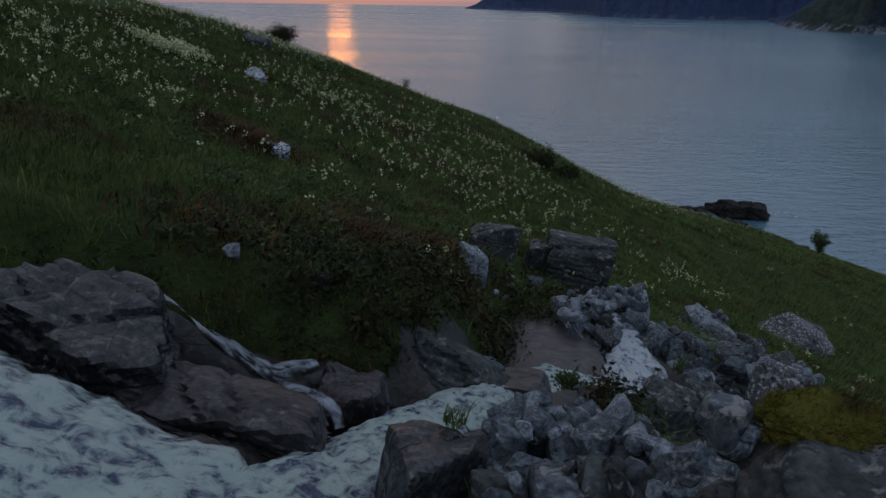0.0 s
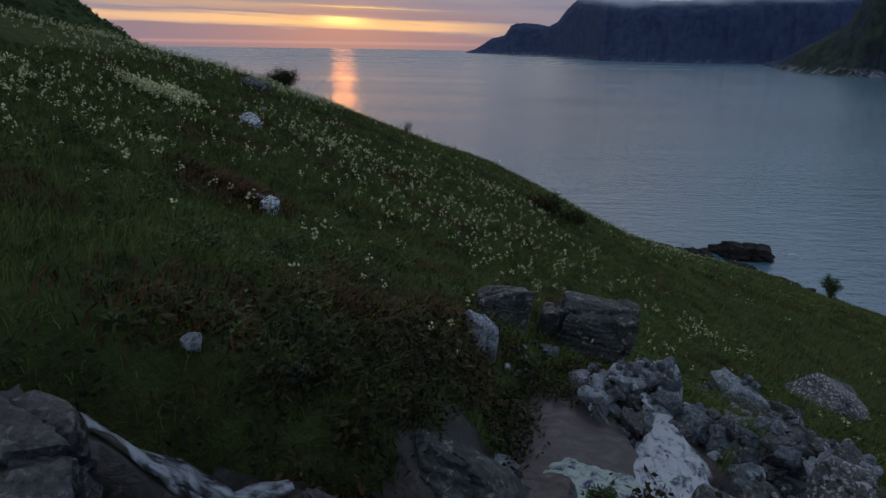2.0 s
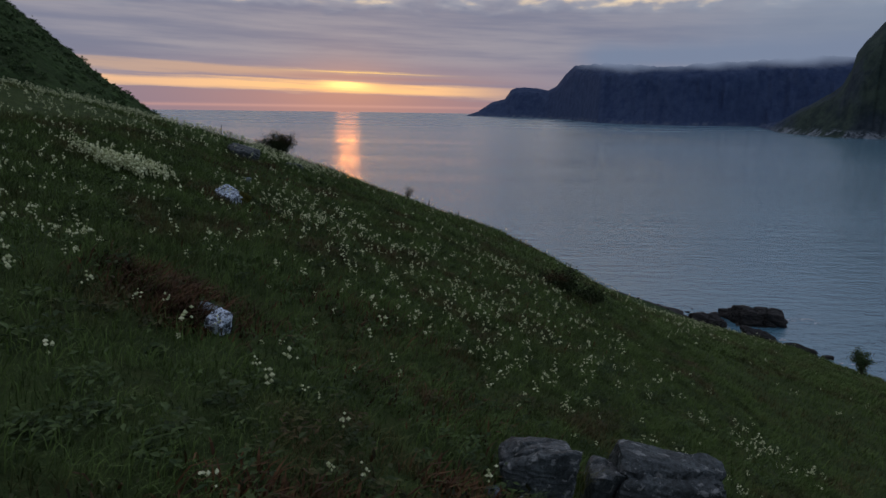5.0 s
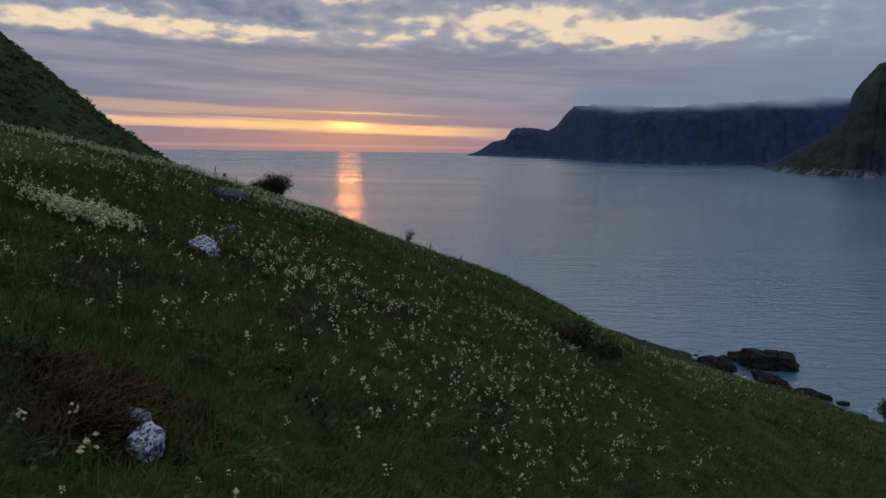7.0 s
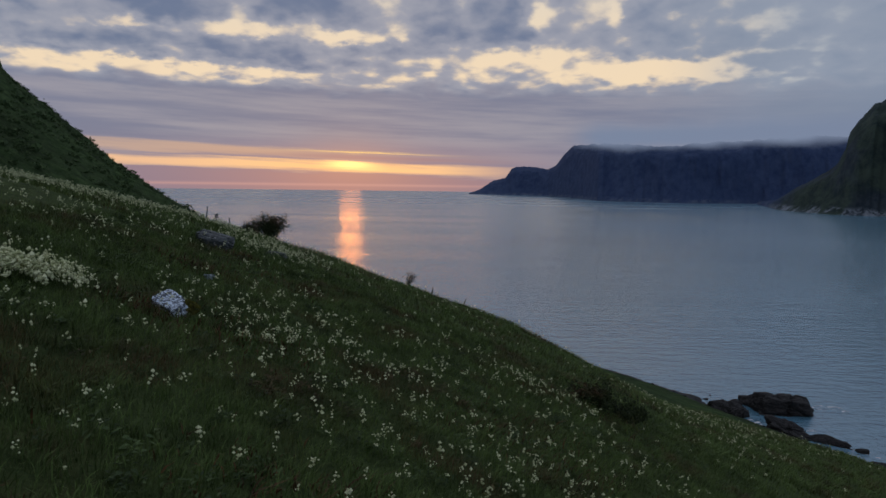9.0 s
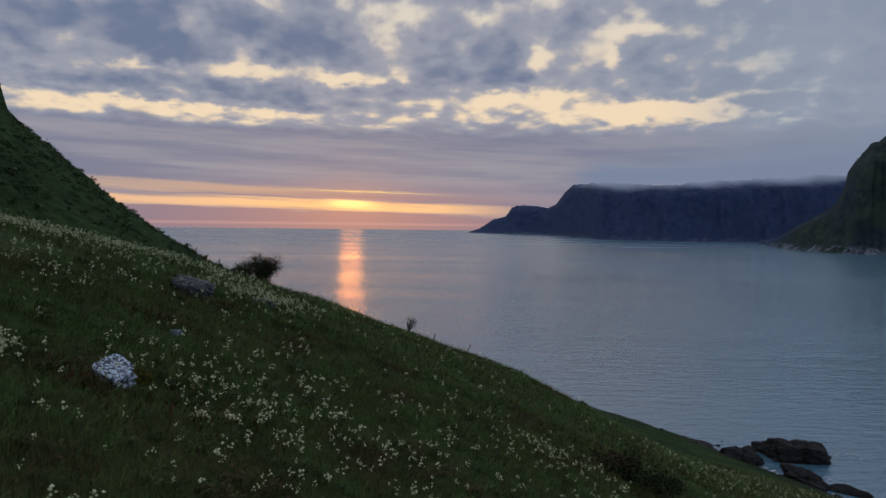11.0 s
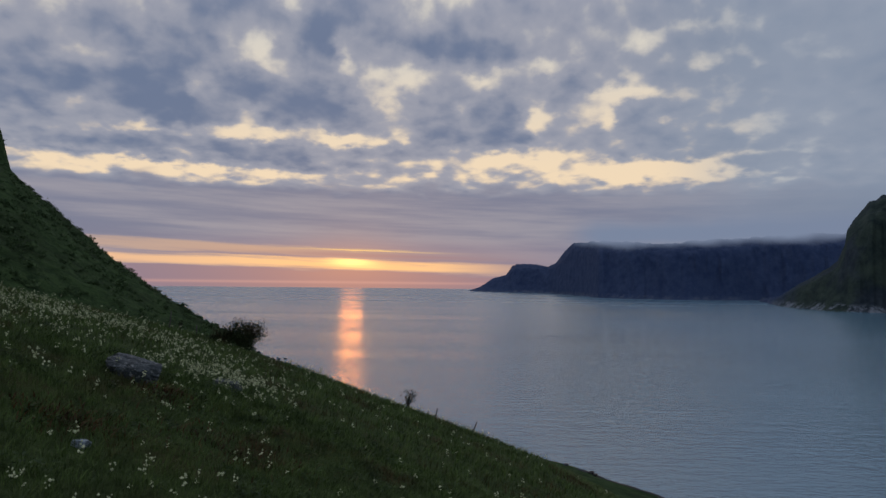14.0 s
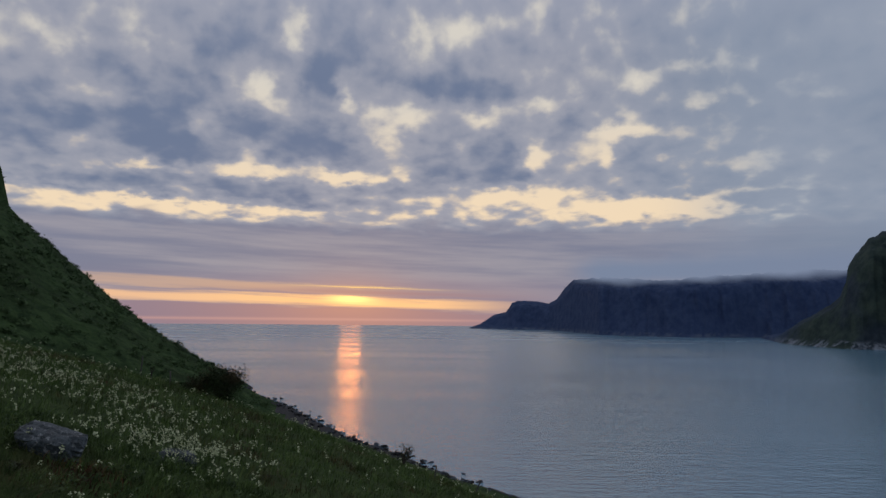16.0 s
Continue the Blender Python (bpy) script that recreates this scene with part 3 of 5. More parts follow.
def hewn_mesh(name, seed, size, mat, level=4, planes=17, sharp=16.0, rough=0.05, strata=0.0, clefts=2, square=0.22):
    """A broken block: flat faces that meet in worn edges, split by a few clefts."""
    rng = np.random.default_rng(seed)
    d, f = BALLS[level]
    normals = [np.array(a, dtype=float) + rng.normal(0, square, 3) for a in ((1, 0, 0), (-1, 0, 0), (0, 1, 0), (0, -1, 0), (0, 0, 1), (0, 0, -1))]
    normals += [rng.normal(size=3) for _ in range(planes - 6)]
    inverse = np.zeros(len(d))
    for k, n in enumerate(normals):
        far = rng.uniform(0.72, 1.0) if k < 6 else rng.uniform(0.86, 1.12)
        inverse += np.maximum(d @ (n / np.linalg.norm(n)) / far, 1e-3) ** sharp
    v = d * (inverse ** (-1 / sharp))[:, None]
    shift = rng.uniform(-50, 50, 3)
    low = np.array([noise.fractal(Vector(p * 1.7 + shift), 0.8, 2.1, 3) for p in v])
    high = np.array([noise.fractal(Vector(p * 7.0 + shift), 0.6, 2.1, 4) for p in v])
    v = v * (1 + rough * (low + 0.30 * high))[:, None]
    for _ in range(clefts):
        n = rng.normal(size=3)
        n /= np.linalg.norm(n)
        s = v @ n - rng.uniform(-0.5, 0.5) + 0.10 * low
        v = v * (1 - 0.13 * np.exp(-(s / 0.035) ** 2))[:, None] * np.where(s > 0, 1.0, rng.uniform(0.93, 0.99))[:, None]
    if strata:
        s = v[:, 2] * 7 + 0.8 * v[:, 0] + 0.35 * low
        v = v * (1 + strata * (np.abs(s - np.round(s)) * 2 - 0.5 + 0.3 * np.sin(s * 5.1)))[:, None]
    span = v.max(axis=0) - v.min(axis=0)
    v = (v - (v.max(axis=0) + v.min(axis=0)) / 2) / span * np.array(size)
    return raw_mesh(name, v, f, mat, shade=False)


def settle(x, y, sink=0.0):
    return float(ground_height(np.array([x]), np.array([y]))[0]) - sink


RESTS = []


def top_of(x, y):
    """Height of the ground or of the boulder that covers it."""
    z = settle(x, y)
    for bx, by, bz, (sx, sy, sz) in RESTS:
        d = ((x - bx) / (0.5 * sx)) ** 2 + ((y - by) / (0.5 * sy)) ** 2
        if d < 0.85:
            z = max(z, bz + 0.43 * sz * math.sqrt(1 - d))
    return z


def boulder(label, x, y, z, size, turn, seed, mat, level=4, planes=14, sharp=45.0, rough=0.035, strata=0.0, group="", name="boulder", clefts=2, square=0.22):
    RESTS.append((x, y, z, size))
    ob = new(name, hewn_mesh(name, seed, size, mat, level, planes, sharp, rough, strata, clefts, square))
    ob.matrix_world = pose(x, y, z, *turn)
    return tagged(ob, label, "boulder", group)


def tube(points, radii, sides=6):
    """Rings along points; verts and quads."""
    verts, faces = [], []
    points = [Vector(p) for p in points]
    for i, p in enumerate(points):
        d = (points[min(i + 1, len(points) - 1)] - points[max(i - 1, 0)]).normalized()
        a = d.orthogonal().normalized()
        b = d.cross(a)
        for k in range(sides):
            w = 2 * math.pi * k / sides
            verts.append(p + (a * math.cos(w) + b * math.sin(w)) * radii[i])
    for i in range(len(points) - 1):
        for k in range(sides):
            q = (k + 1) % sides
            faces.append((i * sides + k, i * sides + q, (i + 1) * sides + q, (i + 1) * sides + k))
    return np.array(verts), np.array(faces)


# ---------------------------------------------------------------- boulders and slabs by the stream
DARK_ROCK = rock_material("dark_wet_rock", (0.011, 0.013, 0.015), (0.074, 0.081, 0.096), 0.18, 0.26, 1.8, 1.0)
PALE_ROCK = rock_material("lichened_rock", (0.10, 0.125, 0.152), (0.46, 0.55, 0.63), 0.7, 0.6, 2.0)
WHITE_ROCK = rock_material("blue_white_rock", (0.045, 0.055, 0.07), (0.18, 0.21, 0.26), 1.0, 0.75, 2.4, crust=(0.64, 0.73, 0.84), cover=0.46)
BROWN_ROCK = rock_material("brown_wet_rock", (0.014, 0.014, 0.016), (0.080, 0.077, 0.086), 0.24, 0.30, 1.8, 1.0, cover=0.60)
LICHEN_ROCK = rock_material("pale_spotted_rock", (0.060, 0.066, 0.072), (0.22, 0.24, 0.26), 0.85, 0.7, 2.6, crust=(0.55, 0.59, 0.62), cover=0.52)
MOSSY = rock_material("mossy_rock", (0.020, 0.026, 0.027), (0.112, 0.132, 0.139), 0.42, 0.5, 1.4)

boulder("large rounded dark boulder with a wet pale top", -3.45, 6.2, 46.85, (2.2, 1.4, 1.4), (4, 11, -8), 11, DARK_ROCK, 5, 16, 22.0, 0.10, 0.03, clefts=5)
boulder("broad dark boulder behind the white water", -5.1, 6.3, 46.75, (1.9, 1.4, 1.4), (4, 6, 4), 10, DARK_ROCK, 5, 16, 22.0, 0.10, 0.03, clefts=4)
boulder("long dark brown wet slab above the white water", -1.72, 5.6, 46.45, (2.25, 1.0, 0.95), (10, 15, -10), 12, BROWN_ROCK, 5, 11, 40.0, 0.08, 0.03, clefts=5)
boulder("dark wet rock behind the brown slab", -2.6, 7.35, 45.85, (1.5, 0.8, 0.8), (0, 22, -6), 56, DARK_ROCK, 4, 16)
boulder("dark wet rock between two falls", -1.03, 7.4, 45.3, (1.25, 1.0, 1.25), (6, 14, 16), 13, BROWN_ROCK, 5, 12, 40.0, 0.07, clefts=3)
boulder("layered grey slab sloping down to the stream", 0.2, 9.15, 44.75, (2.2, 1.3, 1.3), (20, 20, -16), 14, MOSSY, 5, 13, 30.0, 0.04, 0.05)
boulder("black boulder on the bank of the stream", 0.1, 4.5, 46.62, (0.95, 0.85, 1.15), (0, 8, 25), 15, DARK_ROCK, 5, 16, 22.0, 0.05)
boulder("square-cut brown boulder beside the stream", 1.42, 9.35, 44.2, (1.3, 0.95, 1.1), (4, 8, 15), 16, BROWN_ROCK, 4, 12, 60.0)
boulder("grey boulder at the edge of the pool", 2.3, 8.6, 44.45, (1.15, 0.9, 0.95), (0, 14, -10), 17, BOULDER, 4)
for place, size, turn, seed, mat in (((0.68, 4.78, 46.86), (0.42, 0.38, 0.45), (0, 10, 20), 18, BOULDER), ((1.02, 5.2, 46.74), (0.62, 0.45, 0.42), (8, 10, -8), 19, BOULDER), ((1.4, 4.92, 46.8), (0.82, 0.55, 0.5), (14, 12, 10), 20, BOULDER),
                                     ((1.68, 4.55, 46.95), (0.45, 0.4, 0.4), (0, -14, 30), 21, MOSSY), ((0.62, 3.98, 47.05), (0.48, 0.4, 0.5), (0, 8, 50), 22, MOSSY), ((0.97, 4.02, 47.1), (0.46, 0.42, 0.42), (12, 0, 5), 57, BOULDER),
                                     ((1.32, 3.97, 47.1), (0.5, 0.42, 0.42), (10, 16, -20), 58, MOSSY), ((1.68, 3.95, 47.15), (0.5, 0.42, 0.5), (0, 20, 15), 59, MOSSY), ((0.82, 4.5, 46.85), (0.32, 0.3, 0.3), (0, 30, 70), 66, BOULDER),
                                     ((2.05, 4.3, 46.85), (0.45, 0.4, 0.4), (0, 20, 40), 67, MOSSY)):
    boulder("angular blue-grey block in the boulder heap", *place, size, turn, seed, mat, 4, 12, 70.0, 0.03, group="blocks of the boulder heap", clefts=1)
boulder("big near boulder with a pale rim under moss", 1.80, 2.66, 48.1, (1.2, 0.7, 0.85), (4, 10, -6), 38, MOSSY, 5, 15, 24.0, 0.06)
boulder("pale broken knob beside the mossy boulder", 1.44, 2.98, 48.44, (0.17, 0.18, 0.26), (0, 0, 20), 39, BOULDER, 4)
boulder("flat-topped grey boulder standing in the grass", 1.32, 15.75, 44.5, (1.2, 0.95, 1.15), (0, 6, 8), 23, MOSSY, 5, 12, 26.0, 0.05, 0.02, square=0.12)
boulder("tall pale split rock below the grass edge", 0.78, 13.8, 44.5, (0.6, 0.6, 1.5), (8, 0, 20), 24, PALE_ROCK, 4, 14, 18.0, clefts=4)
boulder("wide square grey boulder with a grassy top", 3.6, 16.3, 43.8, (1.95, 1.2, 1.45), (0, 5, -6), 25, MOSSY, 5, 11, 28.0, 0.05, 0.02, clefts=3, square=0.1)
boulder("square grey block leaning on the wide boulder", 2.62, 16.2, 43.95, (0.85, 0.8, 0.85), (0, 8, 12), 68, MOSSY, 4, 12, 24.0)
boulder("small grey stone below the square boulder", 2.35, 15.1, 43.7, (0.75, 0.65, 0.65), (0, 0, 30), 26, BOULDER, 4)
boulder("broad pale boulder at the head of the pool", 3.98, 13.5, 43.8, (1.65, 1.0, 1.0), (0, 14, -12), 27, PALE_ROCK, 5, 15, 22.0)
boulder("pale cracked boulder at the head of the pool", 3.1, 13.75, 43.7, (1.05, 0.85, 0.75), (0, 6, 10), 49, PALE_ROCK, 4)
boulder("dark wedge-shaped stone at the head of the pool", 3.6, 13.1, 43.6, (0.8, 0.6, 0.8), (0, 0, 30), 69, MOSSY, 4, 12, 22.0)
boulder("pale stone between the falls", 4.05, 12.75, 43.72, (0.55, 0.5, 0.55), (0, 10, 60), 50, PALE_ROCK, 4)
boulder("grey rounded boulder by the pool", 4.65, 12.65, 43.45, (1.0, 0.8, 0.8), (0, 14, 40), 28, BOULDER, 4)
boulder("small white stone in the falls", 2.95, 12.9, 43.8, (0.42, 0.34, 0.34), (0, 0, 10), 29, WHITE_ROCK, 4)
boulder("grey boulder in the rubble below the pool", 5.2, 12.3, 43.35, (1.15, 0.8, 0.8), (0, 18, 25), 31, BOULDER, 4)
boulder("slab-sided grey boulder in the rubble", 6.35, 12.2, 43.2, (1.2, 0.8, 0.9), (14, 16, 0), 35, BOULDER, 4)
boulder("lichened round boulder in the grassy rubble", 6.3, 10.75, 43.55, (1.3, 1.0, 1.25), (0, 20, 60), 34, LICHEN_ROCK, 5, 16, 20.0)
boulder("dark boulder at the foot of the pool", 3.6, 9.05, 44.3, (0.95, 0.8, 0.85), (0, 8, 20), 36, MOSSY, 4, 15, 22.0)
boulder("dark boulder in the rubble below the pool", 4.9, 10.9, 43.35, (1.0, 0.8, 0.8), (0, 14, 10), 37, MOSSY, 4)
boulder("grey block in the rubble below the pool", 5.3, 9.9, 43.2, (0.9, 0.7, 0.8), (10, 10, 35), 30, BOULDER, 4)
boulder("white-topped rock on the slope below", 8.4, 18.7, settle(8.4, 18.7, -0.25), (1.6, 1.0, 0.9), (0, 18, -14), 32, PALE_ROCK, 4, 12, 50.0)
boulder("long blue-grey outcrop in the grass", 14.2, 23.4, settle(14.2, 23.4, -0.4), (3.0, 1.6, 1.7), (0, 24, 12), 33, LICHEN_ROCK, 5, 14, 30.0, 0.06)
boulder("grey boulder in the grassy rubble", 9.3, 15.3, settle(9.3, 15.3, -0.2), (1.5, 1.1, 1.0), (0, 16, 20), 51, BOULDER, 4)
boulder("dark boulder in the grassy rubble", 8.9, 16.9, settle(8.9, 16.9, -0.15), (1.2, 0.9, 0.8), (0, 14, -20), 52, MOSSY, 4)
boulder("mossy grey boulder in the grassy rubble", 9.9, 18.8, settle(9.9, 18.8, -0.15), (1.1, 0.9, 0.8), (0, 20, 40), 53, MOSSY, 4)
boulder("small grey boulder in the grassy rubble", 7.6, 15.4, settle(7.6, 15.4, -0.15), (0.9, 0.7, 0.7), (0, 18, 0), 54, BOULDER, 4)
boulder("dark boulder half sunk in the slope", 16.3, 26.0, settle(16.3, 26.0, -0.2), (2.4, 1.4, 1.1), (0, 20, 15), 55, MOSSY, 4)
boulder("small dark stone on the grass bank", -2.1, 9.1, 46.0, (0.75, 0.5, 0.5), (0, 8, 10), 40, MOSSY, 4, 14, 18.0, clefts=3)
boulder("small grey stone on the grass bank", -1.64, 9.1, 46.2, (0.42, 0.4, 0.6), (0, 10, 70), 41, MOSSY, 4)
boulder("pale stone half hidden in grass", -2.74, 8.75, 46.93, (0.24, 0.22, 0.22), (0, 0, 20), 42, PALE_ROCK, 4)
boulder("blue-white stone in a brown hollow of the slope", -4.3, 17.35, settle(-4.3, 17.35, -0.02), (0.55, 0.42, 0.75), (10, 20, -30), 43, WHITE_ROCK, 4, clefts=4)
boulder("small stone above a brown hollow of the slope", -4.75, 18.0, settle(-4.75, 18.0), (0.5, 0.45, 0.4), (0, 20, 10), 44, PALE_ROCK, 4)
boulder("blue-white lichened rock in the meadow", -8.75, 31.2, settle(-8.75, 31.2, -0.06), (1.15, 0.75, 0.52), (12, 26, -22), 45, WHITE_ROCK, 4, 13, 22.0, clefts=4)
boulder("grey rock with a grassy top in the meadow", -12.5, 44.7, settle(-12.5, 44.7, -0.2), (2.1, 1.2, 1.05), (0, 18, 8), 46, MOSSY, 4, 13, 30.0)
boulder("low grey rock sunk among meadow flowers", -10.3, 48.2, settle(-10.3, 48.2, -0.05), (1.3, 0.8, 0.7), (0, 14, 20), 70, MOSSY, 4)
boulder("small pale stone in the meadow", -9.9, 37.2, settle(-9.9, 37.2), (0.45, 0.4, 0.4), (0, 0, 0), 47, PALE_ROCK, 4)


def in_white_pool(x, y):
    d, level, half = to_stream(np.array([x]), np.array([y]), INLET)
    return y < 12.0 and d[0] < half[0] + 0.3


def scatter_stones():
    """Rubble along the stream and the pool."""
    shapes = [hewn_mesh("stone", 300 + k, (1, 0.85, 0.75), m, 3, 11, 70.0, 0.03, 0.0, 1) for k, m in enumerate((BOULDER, MOSSY, DARK_ROCK, PALE_ROCK, MOSSY, BOULDER, BOULDER, PALE_ROCK))]
    rng = np.random.default_rng(5)
    spots = ((0.45, 2.4, 3.4, 5.6, 34, 0.0), (2.2, 5.0, 4.5, 8.0, 14, 0.0), (3.6, 7.5, 9.8, 13.2, 75, 0.0), (2.9, 4.4, 11.5, 12.9, 24, 43.62), (2.7, 4.6, 12.6, 13.6, 14, 43.8), (4.5, 10.5, 7.5, 11.0, 36, 0.0),
             (0.9, 2.6, 6.6, 8.6, 7, 0.0), (6.5, 9.5, 11.0, 16.5, 26, 0.0), (0.6, 1.6, 9.6, 10.6, 6, 0.0))
    for x0, x1, y0, y1, count, level in spots:
        for _ in range(count):
            x, y = rng.uniform(x0, x1), rng.uniform(y0, y1)
            s = rng.uniform(0.18, 0.50) * rng.uniform(0.7, 1.2)
            if in_white_pool(x, y):
                continue
            ob = new("stone", shapes[rng.integers(len(shapes))])
            ob.matrix_world = pose(x, y, max(top_of(x, y), level) + 0.12 * s, *rng.uniform(-40, 40, 2), rng.uniform(0, 360)) @ Matrix.Diagonal((s, s * rng.uniform(0.8, 1.2), s * rng.uniform(0.7, 1.1), 1))
            tagged(ob, "loose grey stone in the rubble beside the stream", "stone", "stones beside the stream")


def scatter_rubble():
    """Small broken stones filling the gaps, one heap for each kind of rock."""
    rng = np.random.default_rng(15)
    spots = ((0.5, 2.6, 3.3, 5.8, 170), (1.0, 2.7, 6.4, 8.6, 20), (3.3, 7.6, 9.6, 13.4, 260), (2.8, 4.7, 11.9, 13.9, 110), (6.0, 10.0, 10.5, 15.0, 150), (0.5, 1.8, 13.6, 15.2, 30), (7.0, 10.5, 14.5, 19.5, 170))
    rows = [(rng.uniform(a, b), rng.uniform(c, d)) for a, b, c, d, k in spots for _ in range(k)]
    rows = [row for row in rows if not in_white_pool(*row)]
    for part_of, (mat, label) in enumerate(((BOULDER, "small grey broken stones in the rubble"), (PALE_ROCK, "small pale broken stones in the rubble"), (MOSSY, "small dark broken stones in the rubble"))):
        solids = [hewn_mesh("rubble", 340 + 10 * part_of + k, (1, 0.85, 0.7), mat, 2, 10, 60.0, 0.02, 0.0, 0) for k in range(3)]
        flat = []
        for me in solids:
            v = np.empty(len(me.vertices) * 3, dtype=np.float32)
            me.vertices.foreach_get("co", v)
            flat.append((v.reshape(-1, 3), np.array([p.vertices[:] for p in me.polygons])))
            bpy.data.meshes.remove(me)
        vs, fs, base = [], [], 0
        for x, y in rows[part_of::3]:
            s = rng.uniform(0.07, 0.24) * (1.9 if x > 7.5 else 1.0)
            v, f = flat[rng.integers(3)]
            spin = np.array(Euler(rng.uniform(-3, 3, 3)).to_matrix())
            vs.append(v @ spin * s + np.array((x, y, top_of(x, y) + 0.15 * s)))
            fs.append(f + base)
            base += len(v)
        tagged(new("rubble", raw_mesh("rubble", np.concatenate(vs), np.concatenate(fs), mat, shade=False)), label, "stones", kind="stuff")


scatter_rubble()
scatter_stones()


# ---------------------------------------------------------------- rocks in the sea and along the shore
boulder("large dark seaweed-brown rock standing in the sea", 74.6, 158.0, 0.2, (17, 10, 7.2), (0, 3, -12), 60, SHORE_ROCK, 5, 17, 16.0, 0.15, name="sea_rock", clefts=6)
boulder("dark pointed rock at the water's edge", 60.8, 154.0, -1.0, (11, 9, 7.6), (0, 12, -25), 61, SHORE_ROCK, 5, 14, 22.0, 0.14, name="sea_rock", clefts=5)
boulder("low dark rock awash near the shore", 69.0, 143.0, 0.3, (11, 6, 4.4), (0, 8, -38), 62, SHORE_ROCK, 5, 16, 16.0, 0.16, name="sea_rock", clefts=6)
boulder("long flat reef awash near the shore", 74.6, 138.6, 0.0, (8, 3.2, 2.6), (0, 4, -48), 63, SHORE_ROCK, 4, 16, 16.0, 0.16, name="sea_rock", clefts=5)
for x, y, size in ((70.5, 135.4, (4.0, 2.4, 1.8)), (77.0, 128.2, (4.5, 2.0, 1.5)), (64.5, 160.0, (4.0, 3.0, 3.2)), (78.6, 134.6, (2.4, 1.6, 1.2)), (73.0, 133.2, (2.6, 1.8, 1.2))):
    boulder("small dark rock awash near the shore", x, y, 0.1, size, (0, 5, x * 9 % 180), int(x), SHORE_ROCK, 3, 16, 12.0, 0.08, name="sea_rock", group="small rocks awash")


def scatter_shore():
    shapes = [hewn_mesh("shore_stone", 400 + k, (1, 0.8, 0.7), m, 2, 14, 14.0, 0.06, 0.0, 0) for k, m in enumerate((SHORE_ROCK, SHORE_ROCK, BEACH_ROCK, SHORE_ROCK, BEACH_ROCK, SHORE_ROCK))]
    rng = np.random.default_rng(8)
    line = np.array(SHORE, dtype=float)
    step = np.concatenate([[0], np.cumsum(np.hypot(*np.diff(line, axis=0).T))])
    for k in range(300):
        s = rng.uniform(0, 0.66 if k < 230 else 1) * step[-1]
        inland = rng.normal(1.5, 3.2)
        x, y = np.interp(s, step, line[:, 0]) - inland * 0.8, np.interp(s, step, line[:, 1]) - inland * 0.6
        r = rng.uniform(0.6, 1.9) * rng.uniform(0.6, 1.4) * (1.0 if s < 0.66 * step[-1] else 0.8)
        z = max(settle(x, y), -0.2 * r) + 0.15 * r
        ob = new("shore_stone", shapes[rng.integers(6)])
        ob.matrix_world = pose(x, y, z, *rng.uniform(-25, 25, 2), rng.uniform(0, 360)) @ Matrix.Diagonal((r * 1.3, r, r * 0.8, 1))
        tagged(ob, "wave-worn boulder on the stony shore", "stone", "boulders along the shore")


scatter_shore()


# ---------------------------------------------------------------- running water
def foam_material(name, white, dark, lo, hi, ragged):
    m, n = material(name)
    uv = n.add("ShaderNodeUVMap", uv_map="flow").outputs[0]
    rim = n.add("ShaderNodeSeparateXYZ")
    n.put(rim.inputs[0], n.add("ShaderNodeUVMap", uv_map="rim").outputs[0])
    streak = n.noise(n.vec("MULTIPLY", uv, (2.6, 6.5, 1.0)), 1.0, 6.0, 0.62, 0.7)
    curl = n.noise(n.place, 4.6, 6.0, 0.66, 0.9)
    fac = n.step(n.math("ADD", n.math("MULTIPLY", streak, 0.45), n.math("MULTIPLY", curl, 0.55)), lo, hi)
    finish(n, n.mix(fac, dark, white), n.math("ADD", n.math("MULTIPLY", fac, 0.45), 0.2), n.math("ADD", streak, curl), 0.8, 0.08, 0.5)
    inside = n.math("SUBTRACT", 1.0, n.math("ABSOLUTE", rim.outputs[0]))
    cover = n.step(n.math("ADD", n.math("MULTIPLY", inside, 1.0 / ragged), n.math("MULTIPLY", n.math("SUBTRACT", streak, 0.5), 2.2)), 0.05, 0.75)
    clear = n.add("ShaderNodeBsdfTransparent")
    mixer = n.add("ShaderNodeMixShader")
    n.put(mixer.inputs[0], cover)
    n.links.new(clear.outputs[0], mixer.inputs[1])
    n.links.new(n.shader.outputs[0], mixer.inputs[2])
    n.links.new(mixer.outputs[0], n.out.inputs["Surface"])
    return m


FOAM = foam_material("white_water", (0.43, 0.55, 0.53), (0.045, 0.075, 0.15), 0.40, 0.54, 0.18)
SPLASH = foam_material("tumbling_water", (0.52, 0.60, 0.66), (0.06, 0.09, 0.14), 0.38, 0.54, 0.4)
SHEETS = foam_material("thin_falling_water", (0.40, 0.47, 0.55), (0.05, 0.06, 0.075), 0.40, 0.62, 0.95)


